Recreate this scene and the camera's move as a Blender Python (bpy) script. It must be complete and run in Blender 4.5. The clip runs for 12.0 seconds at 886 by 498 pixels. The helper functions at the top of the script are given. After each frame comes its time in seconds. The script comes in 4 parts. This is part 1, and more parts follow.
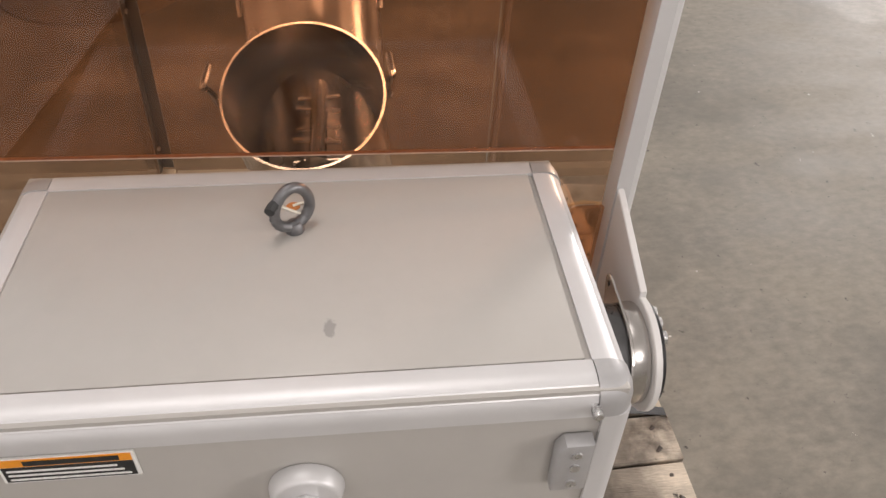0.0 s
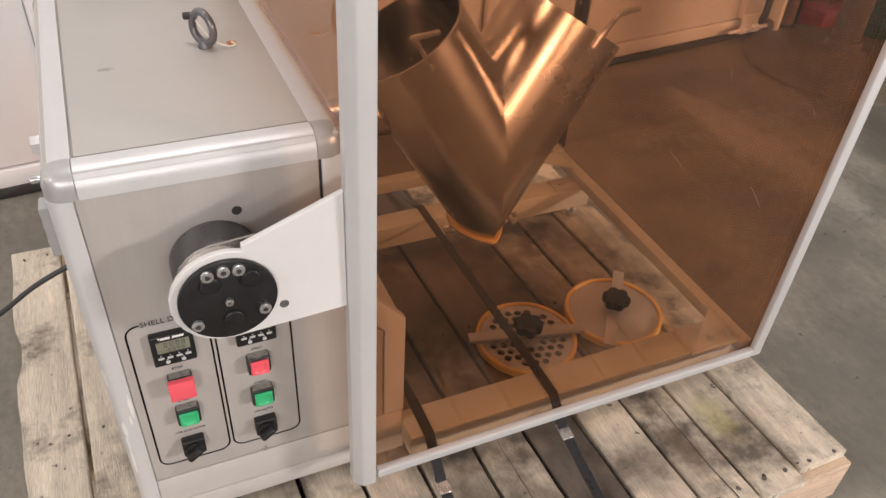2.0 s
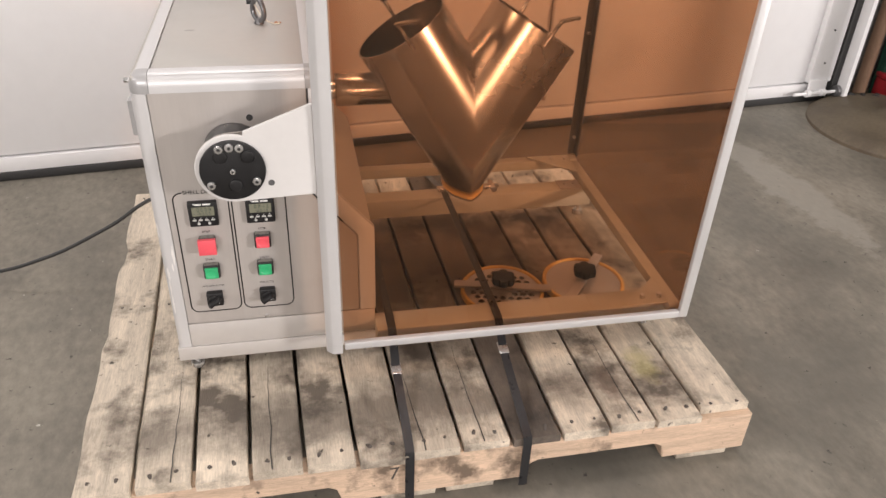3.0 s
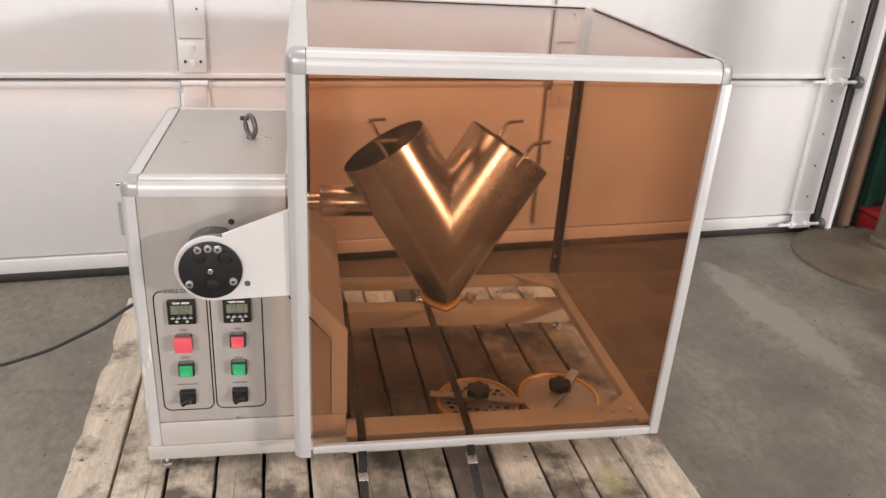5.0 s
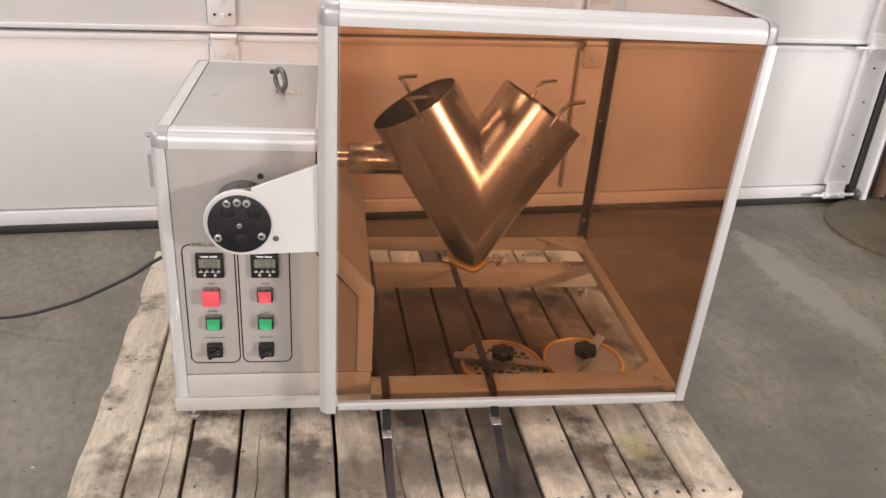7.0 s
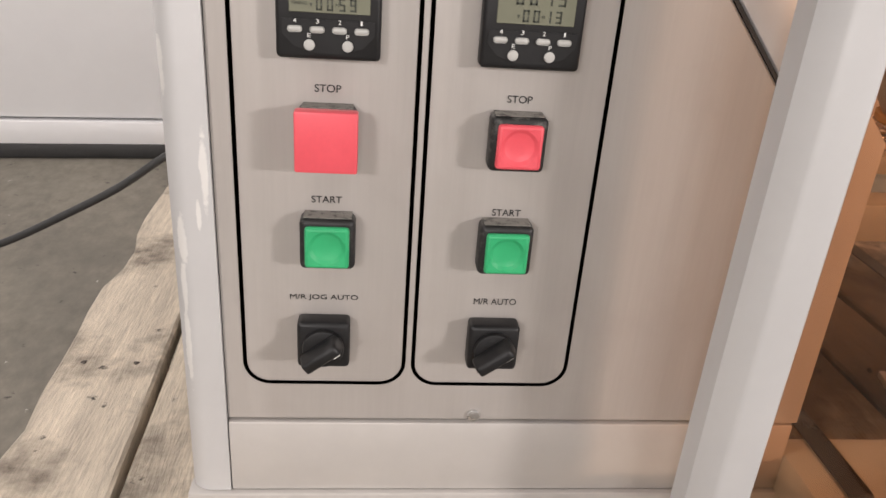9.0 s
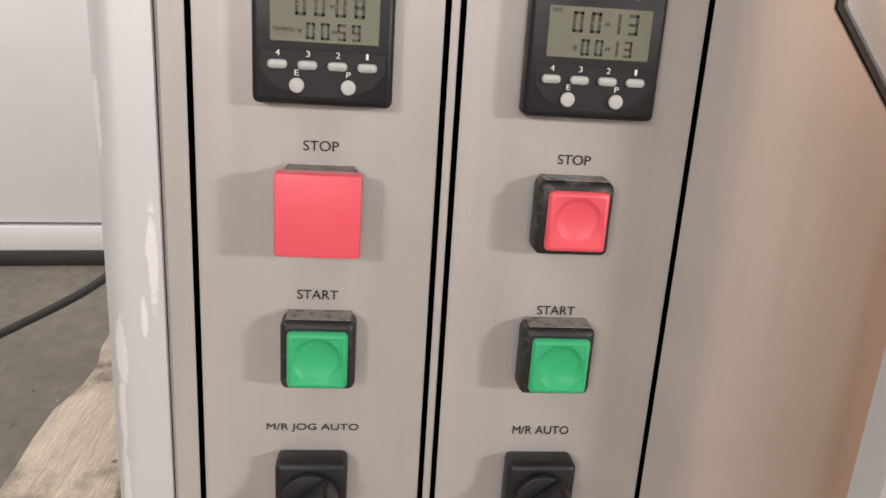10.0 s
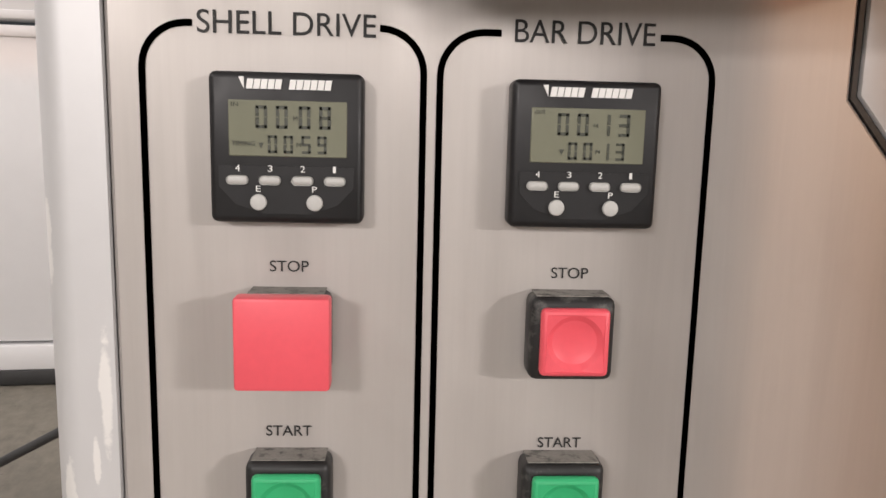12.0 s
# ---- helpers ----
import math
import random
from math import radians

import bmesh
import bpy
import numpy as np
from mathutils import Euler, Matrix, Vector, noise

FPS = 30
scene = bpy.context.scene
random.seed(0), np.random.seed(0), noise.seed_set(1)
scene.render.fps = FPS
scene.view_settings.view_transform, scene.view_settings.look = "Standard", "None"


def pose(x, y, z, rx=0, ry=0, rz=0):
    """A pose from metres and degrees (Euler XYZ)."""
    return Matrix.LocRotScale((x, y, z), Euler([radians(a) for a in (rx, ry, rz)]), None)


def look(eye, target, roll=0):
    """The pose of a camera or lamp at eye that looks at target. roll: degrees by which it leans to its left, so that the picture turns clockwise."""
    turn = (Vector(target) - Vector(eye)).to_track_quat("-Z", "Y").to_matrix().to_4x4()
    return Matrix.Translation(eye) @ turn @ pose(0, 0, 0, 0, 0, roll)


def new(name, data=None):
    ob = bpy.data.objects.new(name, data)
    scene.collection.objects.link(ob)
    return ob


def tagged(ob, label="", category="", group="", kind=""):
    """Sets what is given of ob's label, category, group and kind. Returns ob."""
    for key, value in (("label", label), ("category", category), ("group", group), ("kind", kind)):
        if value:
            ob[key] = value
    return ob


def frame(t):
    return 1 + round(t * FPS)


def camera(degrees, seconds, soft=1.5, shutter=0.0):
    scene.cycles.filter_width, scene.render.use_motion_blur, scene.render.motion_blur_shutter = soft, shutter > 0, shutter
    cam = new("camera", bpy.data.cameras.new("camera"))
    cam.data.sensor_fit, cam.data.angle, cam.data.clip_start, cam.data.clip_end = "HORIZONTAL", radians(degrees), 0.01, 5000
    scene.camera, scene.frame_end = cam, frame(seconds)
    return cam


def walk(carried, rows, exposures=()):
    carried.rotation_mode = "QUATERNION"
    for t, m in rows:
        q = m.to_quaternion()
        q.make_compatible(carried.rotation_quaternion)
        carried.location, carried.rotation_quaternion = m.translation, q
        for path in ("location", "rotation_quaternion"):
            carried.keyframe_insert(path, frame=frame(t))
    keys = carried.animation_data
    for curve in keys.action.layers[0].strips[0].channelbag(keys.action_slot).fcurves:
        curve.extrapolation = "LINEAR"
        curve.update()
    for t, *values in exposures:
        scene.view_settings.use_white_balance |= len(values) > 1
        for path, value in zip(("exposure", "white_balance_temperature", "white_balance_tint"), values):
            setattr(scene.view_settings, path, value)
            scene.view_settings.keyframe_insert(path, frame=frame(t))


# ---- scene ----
cam = camera(59.9, 12.0)
PATH = [
    (0, (-0.315, 0.189, 1.146), (1.179, -0.002, -0.17), 2.2),
    (0.5, (-0.24, 0.002, 1.136), (1.262, 0.267, -0.159), 1.1),
    (1, (-0.108, -0.212, 1.139), (1.245, 0.532, -0.132), 1.9),
    (1.5, (0.025, -0.465, 1.12), (1.022, 0.706, -0.16), 2.8),
    (2, (0.107, -0.694, 1.12), (0.786, 0.727, -0.113), 3.7),
    (2.5, (0.156, -0.96, 1.147), (0.614, 0.597, -0.022), 2.7),
    (3, (0.262, -1.187, 1.138), (0.617, 0.456, 0.054), 2.3),
    (3.5, (0.277, -1.219, 1.147), (0.626, 0.528, 0.239), 2.8),
    (3.7, (0.283, -1.216, 1.146), (0.64, 0.557, 0.292), 2.9),
    (4.5, (0.305, -1.242, 1.141), (0.661, 0.55, 0.338), 3.3),
    (5.3, (0.322, -1.258, 1.134), (0.665, 0.541, 0.337), 3.6),
    (5.5, (0.321, -1.258, 1.132), (0.664, 0.54, 0.327), 3.7),
    (6, (0.316, -1.26, 1.126), (0.654, 0.536, 0.314), 3.9),
    (6.5, (0.309, -1.252, 1.127), (0.629, 0.533, 0.285), 4.1),
    (7, (0.309, -1.242, 1.124), (0.599, 0.526, 0.234), 4.3),
    (7.5, (0.252, -1.11, 1.065), (0.473, 0.625, 0.094), 4.2),
    (7.7, (0.21, -0.985, 1.023), (0.414, 0.735, 0.022), 4.2),
    (9.3, (0.117, -0.322, 0.48), (0.307, 1.515, -0.285), 4.0),
    (9.5, (0.115, -0.308, 0.48), (0.336, 1.549, -0.23), 3.9),
    (10, (0.115, -0.282, 0.476), (0.319, 1.625, -0.098), 3.6),
    (10.5, (0.124, -0.261, 0.491), (0.293, 1.682, 0.045), 2.9),
    (11, (0.131, -0.255, 0.485), (0.272, 1.703, 0.103), 2.6),
    (11.5, (0.133, -0.253, 0.484), (0.255, 1.716, 0.15), 2.0),
    (12, (0.135, -0.255, 0.476), (0.246, 1.718, 0.162), 1.4),
]
walk(cam, [(t, look(eye, target, roll)) for t, eye, target, roll in PATH],
     exposures=[(0.0, -0.18), (0.7, -0.15), (1.5, -0.24), (2.0, -0.17), (2.6, -0.08), (5.5, -0.2), (7.5, -0.13), (9.3, -0.18), (10.0, -0.21), (12.0, -0.22)])

# ---- light ----
world = bpy.data.worlds.new("world")
scene.world = world
world.use_nodes = True
world.node_tree.nodes["Background"].inputs[0].default_value = (0.9, 0.95, 1.0, 1)
world.node_tree.nodes["Background"].inputs[1].default_value = 0.05


def unseen_lamp(eye, sx, sy, watts, color=(1.0, 0.922, 0.895)):
    """An unseen area lamp that is turned towards the middle of the floor."""
    d = bpy.data.lights.new("unseen_area_lamp", "AREA")
    d.shape, d.size, d.size_y, d.energy, d.color = "RECTANGLE", sx, sy, watts, color
    ob = new("unseen_area_lamp", d)
    ob.matrix_world = look(eye, AIM)
    return ob


AIM = (0.5, 0.2, 0.5)
# directions of the first two follow from shadow edges; their sources are unseen
unseen_lamp((7.0, -6.0, 2.35), 1.1, 0.45, 500)
unseen_lamp((-3.0, -6.6, 2.7), 1.2, 0.5, 225)
# added fills without a known source: frontal, from the left, overhead
unseen_lamp((0.3, -8.6, 2.3), 2.6, 1.0, 155)
unseen_lamp((-5.0, -1.5, 4.5), 1.2, 0.5, 110)
unseen_lamp((0.6, 0.5, 4.8), 1.6, 0.6, 62)

# ---- materials ----


def mat(name, color, rough=0.5, metal=0.0, var=0.12, scale=6.0, stretch=(1, 1, 1), bump=0.0, bump_scale=200.0,
        stain=None, stain_scale=3.0, stain_from=0.55, stain_to=0.75, rough_var=0.1, piece=0.0, coat=0.0, spots=None, spot_scale=30.0, spot_from=0.66, patches=(), grime_shade=None, flecks=None):
    """A surface with colour varied at two scales, optional stains, fine relief and uneven gloss."""
    m = bpy.data.materials.new(name)
    m.use_nodes = True
    nt = m.node_tree
    bsdf = nt.nodes["Principled BSDF"]
    link = nt.links.new
    tc = nt.nodes.new("ShaderNodeTexCoord")
    mp = nt.nodes.new("ShaderNodeMapping")
    mp.inputs["Scale"].default_value = stretch
    link(tc.outputs["Object"], mp.inputs["Vector"])
    vec, plain = mp.outputs["Vector"], tc.outputs["Object"]
    if piece:
        info = nt.nodes.new("ShaderNodeObjectInfo")
        add = nt.nodes.new("ShaderNodeVectorMath")
        add.operation = "MULTIPLY_ADD"
        link(info.outputs["Random"], add.inputs[0])
        add.inputs[1].default_value = (37.0, 53.0, 71.0)
        link(vec, add.inputs[2])
        vec = add.outputs[0]
        add2 = nt.nodes.new("ShaderNodeVectorMath")
        add2.operation = "MULTIPLY_ADD"
        link(info.outputs["Random"], add2.inputs[0])
        add2.inputs[1].default_value = (0.0, 0.0, 0.6)
        link(plain, add2.inputs[2])
        plain = add2.outputs[0]

    def tex(s, detail=4, rough_=0.55, where=None):
        n = nt.nodes.new("ShaderNodeTexNoise")
        n.inputs["Scale"].default_value, n.inputs["Detail"].default_value, n.inputs["Roughness"].default_value = s, detail, rough_
        link(where or vec, n.inputs["Vector"])
        return n.outputs[0]

    big, small = tex(scale), tex(scale * 9, 6, 0.65)
    mix = nt.nodes.new("ShaderNodeMath")
    mix.operation = "MULTIPLY_ADD"
    link(small, mix.inputs[0])
    mix.inputs[1].default_value = 0.5
    half = nt.nodes.new("ShaderNodeMath")
    half.operation = "MULTIPLY"
    link(big, half.inputs[0])
    half.inputs[1].default_value = 0.5
    link(half.outputs[0], mix.inputs[2])
    ramp = nt.nodes.new("ShaderNodeMapRange")
    ramp.inputs[1].default_value, ramp.inputs[2].default_value = 0.3, 0.7
    ramp.inputs[3].default_value, ramp.inputs[4].default_value = 1 - var, 1 + var
    link(mix.outputs[0], ramp.inputs[0])
    value = ramp.outputs[0]
    if piece:
        pr = nt.nodes.new("ShaderNodeMapRange")
        pr.inputs[3].default_value, pr.inputs[4].default_value = 1 - piece, 1 + piece
        link(info.outputs["Random"], pr.inputs[0])
        mul = nt.nodes.new("ShaderNodeMath")
        mul.operation = "MULTIPLY"
        link(value, mul.inputs[0])
        link(pr.outputs[0], mul.inputs[1])
        value = mul.outputs[0]
    tint = nt.nodes.new("ShaderNodeVectorMath")
    tint.operation = "SCALE"
    tint.inputs[0].default_value = color
    link(value, tint.inputs["Scale"])
    col = tint.outputs[0]
    for shade, size, lo, hi in ((stain, stain_scale, stain_from, stain_to), (spots, spot_scale, spot_from, spot_from + 0.06), (flecks, 21.0, 0.705, 0.715)):
        if not shade:
            continue
        sm = nt.nodes.new("ShaderNodeMapRange")
        sm.inputs[1].default_value, sm.inputs[2].default_value = lo, hi
        link(tex(size, 7, 0.62, plain), sm.inputs[0])
        blend = nt.nodes.new("ShaderNodeMix")
        blend.data_type = "RGBA"
        link(sm.outputs[0], blend.inputs[0])
        link(col, blend.inputs[6])
        blend.inputs[7].default_value = (*shade, 1)
        col = blend.outputs[2]
    for centre, size, shade, strength in tuple(patches) + ((grime_shade,) if grime_shade else ()):
        # a smear or painted shade: distance from its middle, broken up by noise
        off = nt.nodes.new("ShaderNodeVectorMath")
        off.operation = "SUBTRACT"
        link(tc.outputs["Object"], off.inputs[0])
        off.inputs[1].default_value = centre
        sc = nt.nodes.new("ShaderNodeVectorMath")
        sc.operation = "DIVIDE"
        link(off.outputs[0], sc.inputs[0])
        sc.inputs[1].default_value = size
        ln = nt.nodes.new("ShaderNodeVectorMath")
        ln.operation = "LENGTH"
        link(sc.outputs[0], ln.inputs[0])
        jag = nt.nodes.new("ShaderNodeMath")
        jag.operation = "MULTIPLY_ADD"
        link(tex(1.2 / max(min(size), 0.01), 6, 0.7, tc.outputs["Object"] if not grime_shade else plain), jag.inputs[0])
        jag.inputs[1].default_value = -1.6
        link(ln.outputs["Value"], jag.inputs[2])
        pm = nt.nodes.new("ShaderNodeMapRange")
        pm.inputs[1].default_value, pm.inputs[2].default_value = (0.22, -0.42) if grime_shade else (0.08, -0.16)
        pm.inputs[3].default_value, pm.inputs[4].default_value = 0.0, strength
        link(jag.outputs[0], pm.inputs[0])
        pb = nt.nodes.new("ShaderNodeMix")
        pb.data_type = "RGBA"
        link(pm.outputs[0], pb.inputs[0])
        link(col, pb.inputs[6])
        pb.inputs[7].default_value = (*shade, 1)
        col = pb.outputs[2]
    link(col, bsdf.inputs["Base Color"])
    rr = nt.nodes.new("ShaderNodeMapRange")
    rr.inputs[1].default_value, rr.inputs[2].default_value = 0.3, 0.7
    rr.inputs[3].default_value, rr.inputs[4].default_value = max(0.02, rough - rough_var), min(1, rough + rough_var)
    link(big, rr.inputs[0])
    link(rr.outputs[0], bsdf.inputs["Roughness"])
    bsdf.inputs["Metallic"].default_value = metal
    bsdf.inputs["Coat Weight"].default_value = coat
    if bump:
        bn = nt.nodes.new("ShaderNodeBump")
        bn.inputs["Strength"].default_value, bn.inputs["Distance"].default_value = bump, 0.002
        link(tex(bump_scale, 3), bn.inputs["Height"])
        link(bn.outputs[0], bsdf.inputs["Normal"])
    return m


def glassy(name, tint, rough=0.02, ior=1.45):
    """A thin tinted clear sheet: it lets light through with its colour and mirrors at its surface."""
    m = bpy.data.materials.new(name)
    m.use_nodes = True
    nt = m.node_tree
    nt.nodes.remove(nt.nodes["Principled BSDF"])
    out = nt.nodes["Material Output"]
    tr, gl, lw, mx = (nt.nodes.new(k) for k in ("ShaderNodeBsdfTransparent", "ShaderNodeBsdfGlossy", "ShaderNodeLayerWeight", "ShaderNodeMixShader"))
    tr.inputs[0].default_value = (*tint, 1)
    gl.inputs["Roughness"].default_value = rough
    lw.inputs[0].default_value = 0.5
    power = nt.nodes.new("ShaderNodeMath")
    power.operation = "POWER"
    nt.links.new(lw.outputs["Facing"], power.inputs[0])
    power.inputs[1].default_value = 5.0
    gloss = nt.nodes.new("ShaderNodeMath")
    gloss.operation = "MULTIPLY_ADD"
    nt.links.new(power.outputs[0], gloss.inputs[0])
    base = ((ior - 1) / (ior + 1)) ** 2
    gloss.inputs[1].default_value, gloss.inputs[2].default_value = 1 - base, base
    nt.links.new(gloss.outputs[0], mx.inputs[0])
    nt.links.new(tr.outputs[0], mx.inputs[1])
    nt.links.new(gl.outputs[0], mx.inputs[2])
    nt.links.new(mx.outputs[0], out.inputs[0])
    return m


# first patch paints the weaker light far off; second is a pale streak
M_FLOOR = mat("concrete", (0.215, 0.197, 0.163), 0.66, var=0.40, scale=4.2, stretch=(1.35, 0.75, 1), bump=0.03, bump_scale=90, stain=(0.125, 0.118, 0.100), stain_scale=1.8, stain_from=0.47, stain_to=0.70,
              spots=(0.055, 0.05, 0.045), spot_scale=38, spot_from=0.645, flecks=(0.62, 0.60, 0.55),
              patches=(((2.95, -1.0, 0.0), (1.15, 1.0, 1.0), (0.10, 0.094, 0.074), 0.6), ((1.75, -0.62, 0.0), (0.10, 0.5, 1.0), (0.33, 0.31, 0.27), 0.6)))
M_DOOR = mat("door_white_paint", (0.83, 0.83, 0.84), 0.4, var=0.03, scale=2, bump=0.04, bump_scale=60, stain=(0.62, 0.61, 0.60), stain_scale=2.2, stain_from=0.58, stain_to=0.85)
M_SEAM = mat("grey_seam", (0.36, 0.35, 0.34), 0.7, var=0.2, scale=30)
M_WALL = mat("wall_paint", (0.62, 0.61, 0.59), 0.7, var=0.06, scale=1.5, bump=0.1, bump_scale=80)
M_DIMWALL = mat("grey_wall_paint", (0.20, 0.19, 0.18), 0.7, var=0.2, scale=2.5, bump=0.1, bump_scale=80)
M_CEIL = mat("ceiling_paint", (0.55, 0.55, 0.54), 0.8, var=0.06, scale=1.0)
M_RUBBER = mat("black_rubber", (0.03, 0.03, 0.03), 0.6, var=0.3, scale=20)
M_PANEL = mat("brushed_steel_panel", (0.50, 0.47, 0.445), 0.40, metal=0.35, var=0.05, scale=4, stretch=(14, 14, 0.6), rough_var=0.07, stain=(0.44, 0.405, 0.38), stain_scale=9, stain_from=0.55, stain_to=0.85)
M_TOP = mat("grey_beige_paint", (0.43, 0.415, 0.39), 0.42, var=0.03, scale=5, stain=(0.385, 0.37, 0.345), stain_scale=6, stain_from=0.55, stain_to=0.9,
            patches=(((0.093, 0.222, 0.711), (0.011, 0.006, 0.05), (0.24, 0.235, 0.22), 0.75),))
M_ALU = mat("silver_anodised_profile", (0.64, 0.64, 0.645), 0.45, metal=0.35, var=0.03, scale=6, rough_var=0.06)
M_CAP = mat("grey_corner_cap", (0.44, 0.44, 0.445), 0.4, metal=0.4, var=0.05, scale=20)
M_WHITE = mat("white_coated_plate", (0.66, 0.65, 0.64), 0.4, var=0.03, scale=8)
M_PLINTH = mat("light_steel_plinth", (0.58, 0.555, 0.53), 0.42, metal=0.3, var=0.05, scale=5, rough_var=0.05)
M_BLACK = mat("black_plastic", (0.006, 0.006, 0.007), 0.48, var=0.2, scale=60)
M_COLLAR = mat("dusty_black_plastic", (0.014, 0.014, 0.014), 0.5, var=0.3, scale=60, stain=(0.16, 0.155, 0.14), stain_scale=120, stain_from=0.56, stain_to=0.75)
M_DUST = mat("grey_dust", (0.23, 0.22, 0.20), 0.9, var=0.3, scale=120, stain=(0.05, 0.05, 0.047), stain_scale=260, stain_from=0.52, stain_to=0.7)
M_INK = mat("black_print", (0.015, 0.015, 0.015), 0.6, var=0.2, scale=80)
M_STEEL = mat("polished_stainless", (0.58, 0.56, 0.54), 0.25, metal=1.0, var=0.05, scale=8, rough_var=0.05)
M_BOLT = mat("zinc_screw", (0.62, 0.62, 0.62), 0.3, metal=0.9, var=0.1, scale=60)
M_DARKSTEEL = mat("dark_grey_steel", (0.17, 0.17, 0.175), 0.4, metal=0.6, var=0.15, scale=40)
M_RED = mat("red_plastic", (0.80, 0.10, 0.13), 0.4, var=0.05, scale=40)
M_GREEN = mat("green_plastic", (0.035, 0.42, 0.17), 0.4, var=0.05, scale=40)
M_KEY = mat("grey_rubber_key", (0.50, 0.50, 0.48), 0.5, var=0.08, scale=100)
M_LCD = mat("lcd_glass", (0.205, 0.21, 0.155), 0.15, var=0.03, scale=30)
M_SEG = mat("lcd_segment", (0.07, 0.075, 0.06), 0.3, var=0.05, scale=100)
M_PRINT = mat("white_print", (0.80, 0.80, 0.78), 0.5, var=0.03, scale=100)
# dark patch under the hood paints shade with grime; so does the front strip
M_WOOD = mat("weathered_pallet_wood", (0.60, 0.525, 0.425), 0.8, var=0.40, scale=5, stretch=(9, 1.0, 9), bump=0.7, bump_scale=60,
             stain=(0.15, 0.125, 0.10), stain_scale=9, stain_from=0.50, stain_to=0.65, piece=0.22, spots=(0.05, 0.043, 0.037), spot_scale=44, spot_from=0.652, grime_shade=((0.50, 0.115, 0.12), (0.75, 0.085, 0.3), (0.11, 0.092, 0.075), 0.68), patches=(((0.72, 0.54, 0.12), (0.60, 0.42, 0.4), (0.070, 0.053, 0.040), 0.9),))
# same painted hood and front shade with grime, plus yellow and rusty marks
M_WOODMARK = mat("weathered_pallet_wood", (0.60, 0.525, 0.425), 0.8, var=0.40, scale=5, stretch=(9, 1.0, 9), bump=0.7, bump_scale=60,
             stain=(0.15, 0.125, 0.10), stain_scale=9, stain_from=0.50, stain_to=0.65, piece=0.22, spots=(0.05, 0.043, 0.037), spot_scale=44, spot_from=0.652, grime_shade=((0.50, 0.115, 0.12), (0.75, 0.085, 0.3), (0.11, 0.092, 0.075), 0.68),
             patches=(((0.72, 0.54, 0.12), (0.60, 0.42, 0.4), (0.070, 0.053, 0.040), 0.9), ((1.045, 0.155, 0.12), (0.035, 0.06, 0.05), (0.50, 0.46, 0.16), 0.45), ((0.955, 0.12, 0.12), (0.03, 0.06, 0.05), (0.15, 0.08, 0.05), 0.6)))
M_WOODDIRTY = mat("grimy_pallet_wood", (0.16, 0.13, 0.105), 0.75, var=0.35, scale=5, stretch=(9, 1.0, 9), bump=0.7, bump_scale=60,
                  stain=(0.035, 0.03, 0.027), stain_scale=6, stain_from=0.45, stain_to=0.7, piece=0.1)
M_STRINGER = mat("raw_pine_stringer", (0.62, 0.46, 0.335), 0.85, var=0.34, scale=6, stretch=(1.0, 9, 9), bump=0.8, bump_scale=50,
                 stain=(0.17, 0.125, 0.09), stain_scale=9, stain_from=0.53, stain_to=0.64, piece=0.1, spots=(0.07, 0.055, 0.045), spot_scale=40, spot_from=0.66)
M_NAIL = mat("rusty_nail_head", (0.09, 0.075, 0.065), 0.7, var=0.3, scale=80)
M_STRAP = mat("black_strap", (0.02, 0.02, 0.022), 0.35, var=0.3, scale=50)
M_GASKET = mat("tan_gasket", (0.82, 0.52, 0.18), 0.55, var=0.1, scale=30)
M_BRONZE = glassy("bronze_acrylic", (0.880, 0.727, 0.605))
M_ACRYLEDGE = mat("polished_acrylic_edge", (0.40, 0.27, 0.20), 0.3, var=0.1, scale=40)
M_BEAM = mat("dull_beige_paint", (0.47, 0.45, 0.385), 0.5, var=0.06, scale=8, stain=(0.36, 0.34, 0.29), stain_scale=14, stain_from=0.5, stain_to=0.8)
M_HUB = mat("satin_dark_steel", (0.11, 0.11, 0.113), 0.36, metal=0.75, var=0.15, scale=40)
M_ALUWORN = mat("scraped_silver_profile", (0.64, 0.64, 0.645), 0.45, metal=0.35, var=0.03, scale=6, rough_var=0.06,
                patches=tuple(((x, 0.0, z), (w, 0.02, h), (0.88, 0.87, 0.85), 0.85) for x, z, w, h in (
                    (0.037, 0.385, 0.0026, 0.024), (0.0235, 0.345, 0.003, 0.02), (0.0225, 0.318, 0.0022, 0.022), (0.022, 0.28, 0.0024, 0.03), (0.019, 0.437, 0.0022, 0.02), (0.033, 0.36, 0.0016, 0.012))))
M_ORANGE = mat("orange_print", (0.80, 0.30, 0.02), 0.5, var=0.05, scale=60)
M_IRON = mat("brown_cast_iron", (0.13, 0.105, 0.072), 0.6, var=0.3, scale=8, stain=(0.07, 0.055, 0.04), stain_scale=6, stain_from=0.5, stain_to=0.8, bump=0.3, bump_scale=60)
M_BROWN = mat("brown_painted_pipe", (0.20, 0.12, 0.075), 0.5, var=0.2, scale=12)
M_DKGREEN = mat("dark_green_paint", (0.015, 0.07, 0.045), 0.5, var=0.2, scale=10)
M_REDBOX = mat("red_painted_metal", (0.30, 0.015, 0.02), 0.45, var=0.2, scale=12)
M_COLUMN = mat("grey_green_paint", (0.20, 0.21, 0.17), 0.5, var=0.15, scale=6)
M_DARKWOOD = mat("dark_brown_wood", (0.045, 0.028, 0.02), 0.7, var=0.3, scale=8, stretch=(1, 1, 6))
M_CORD = mat("black_cord", (0.03, 0.03, 0.03), 0.5, var=0.2, scale=60)
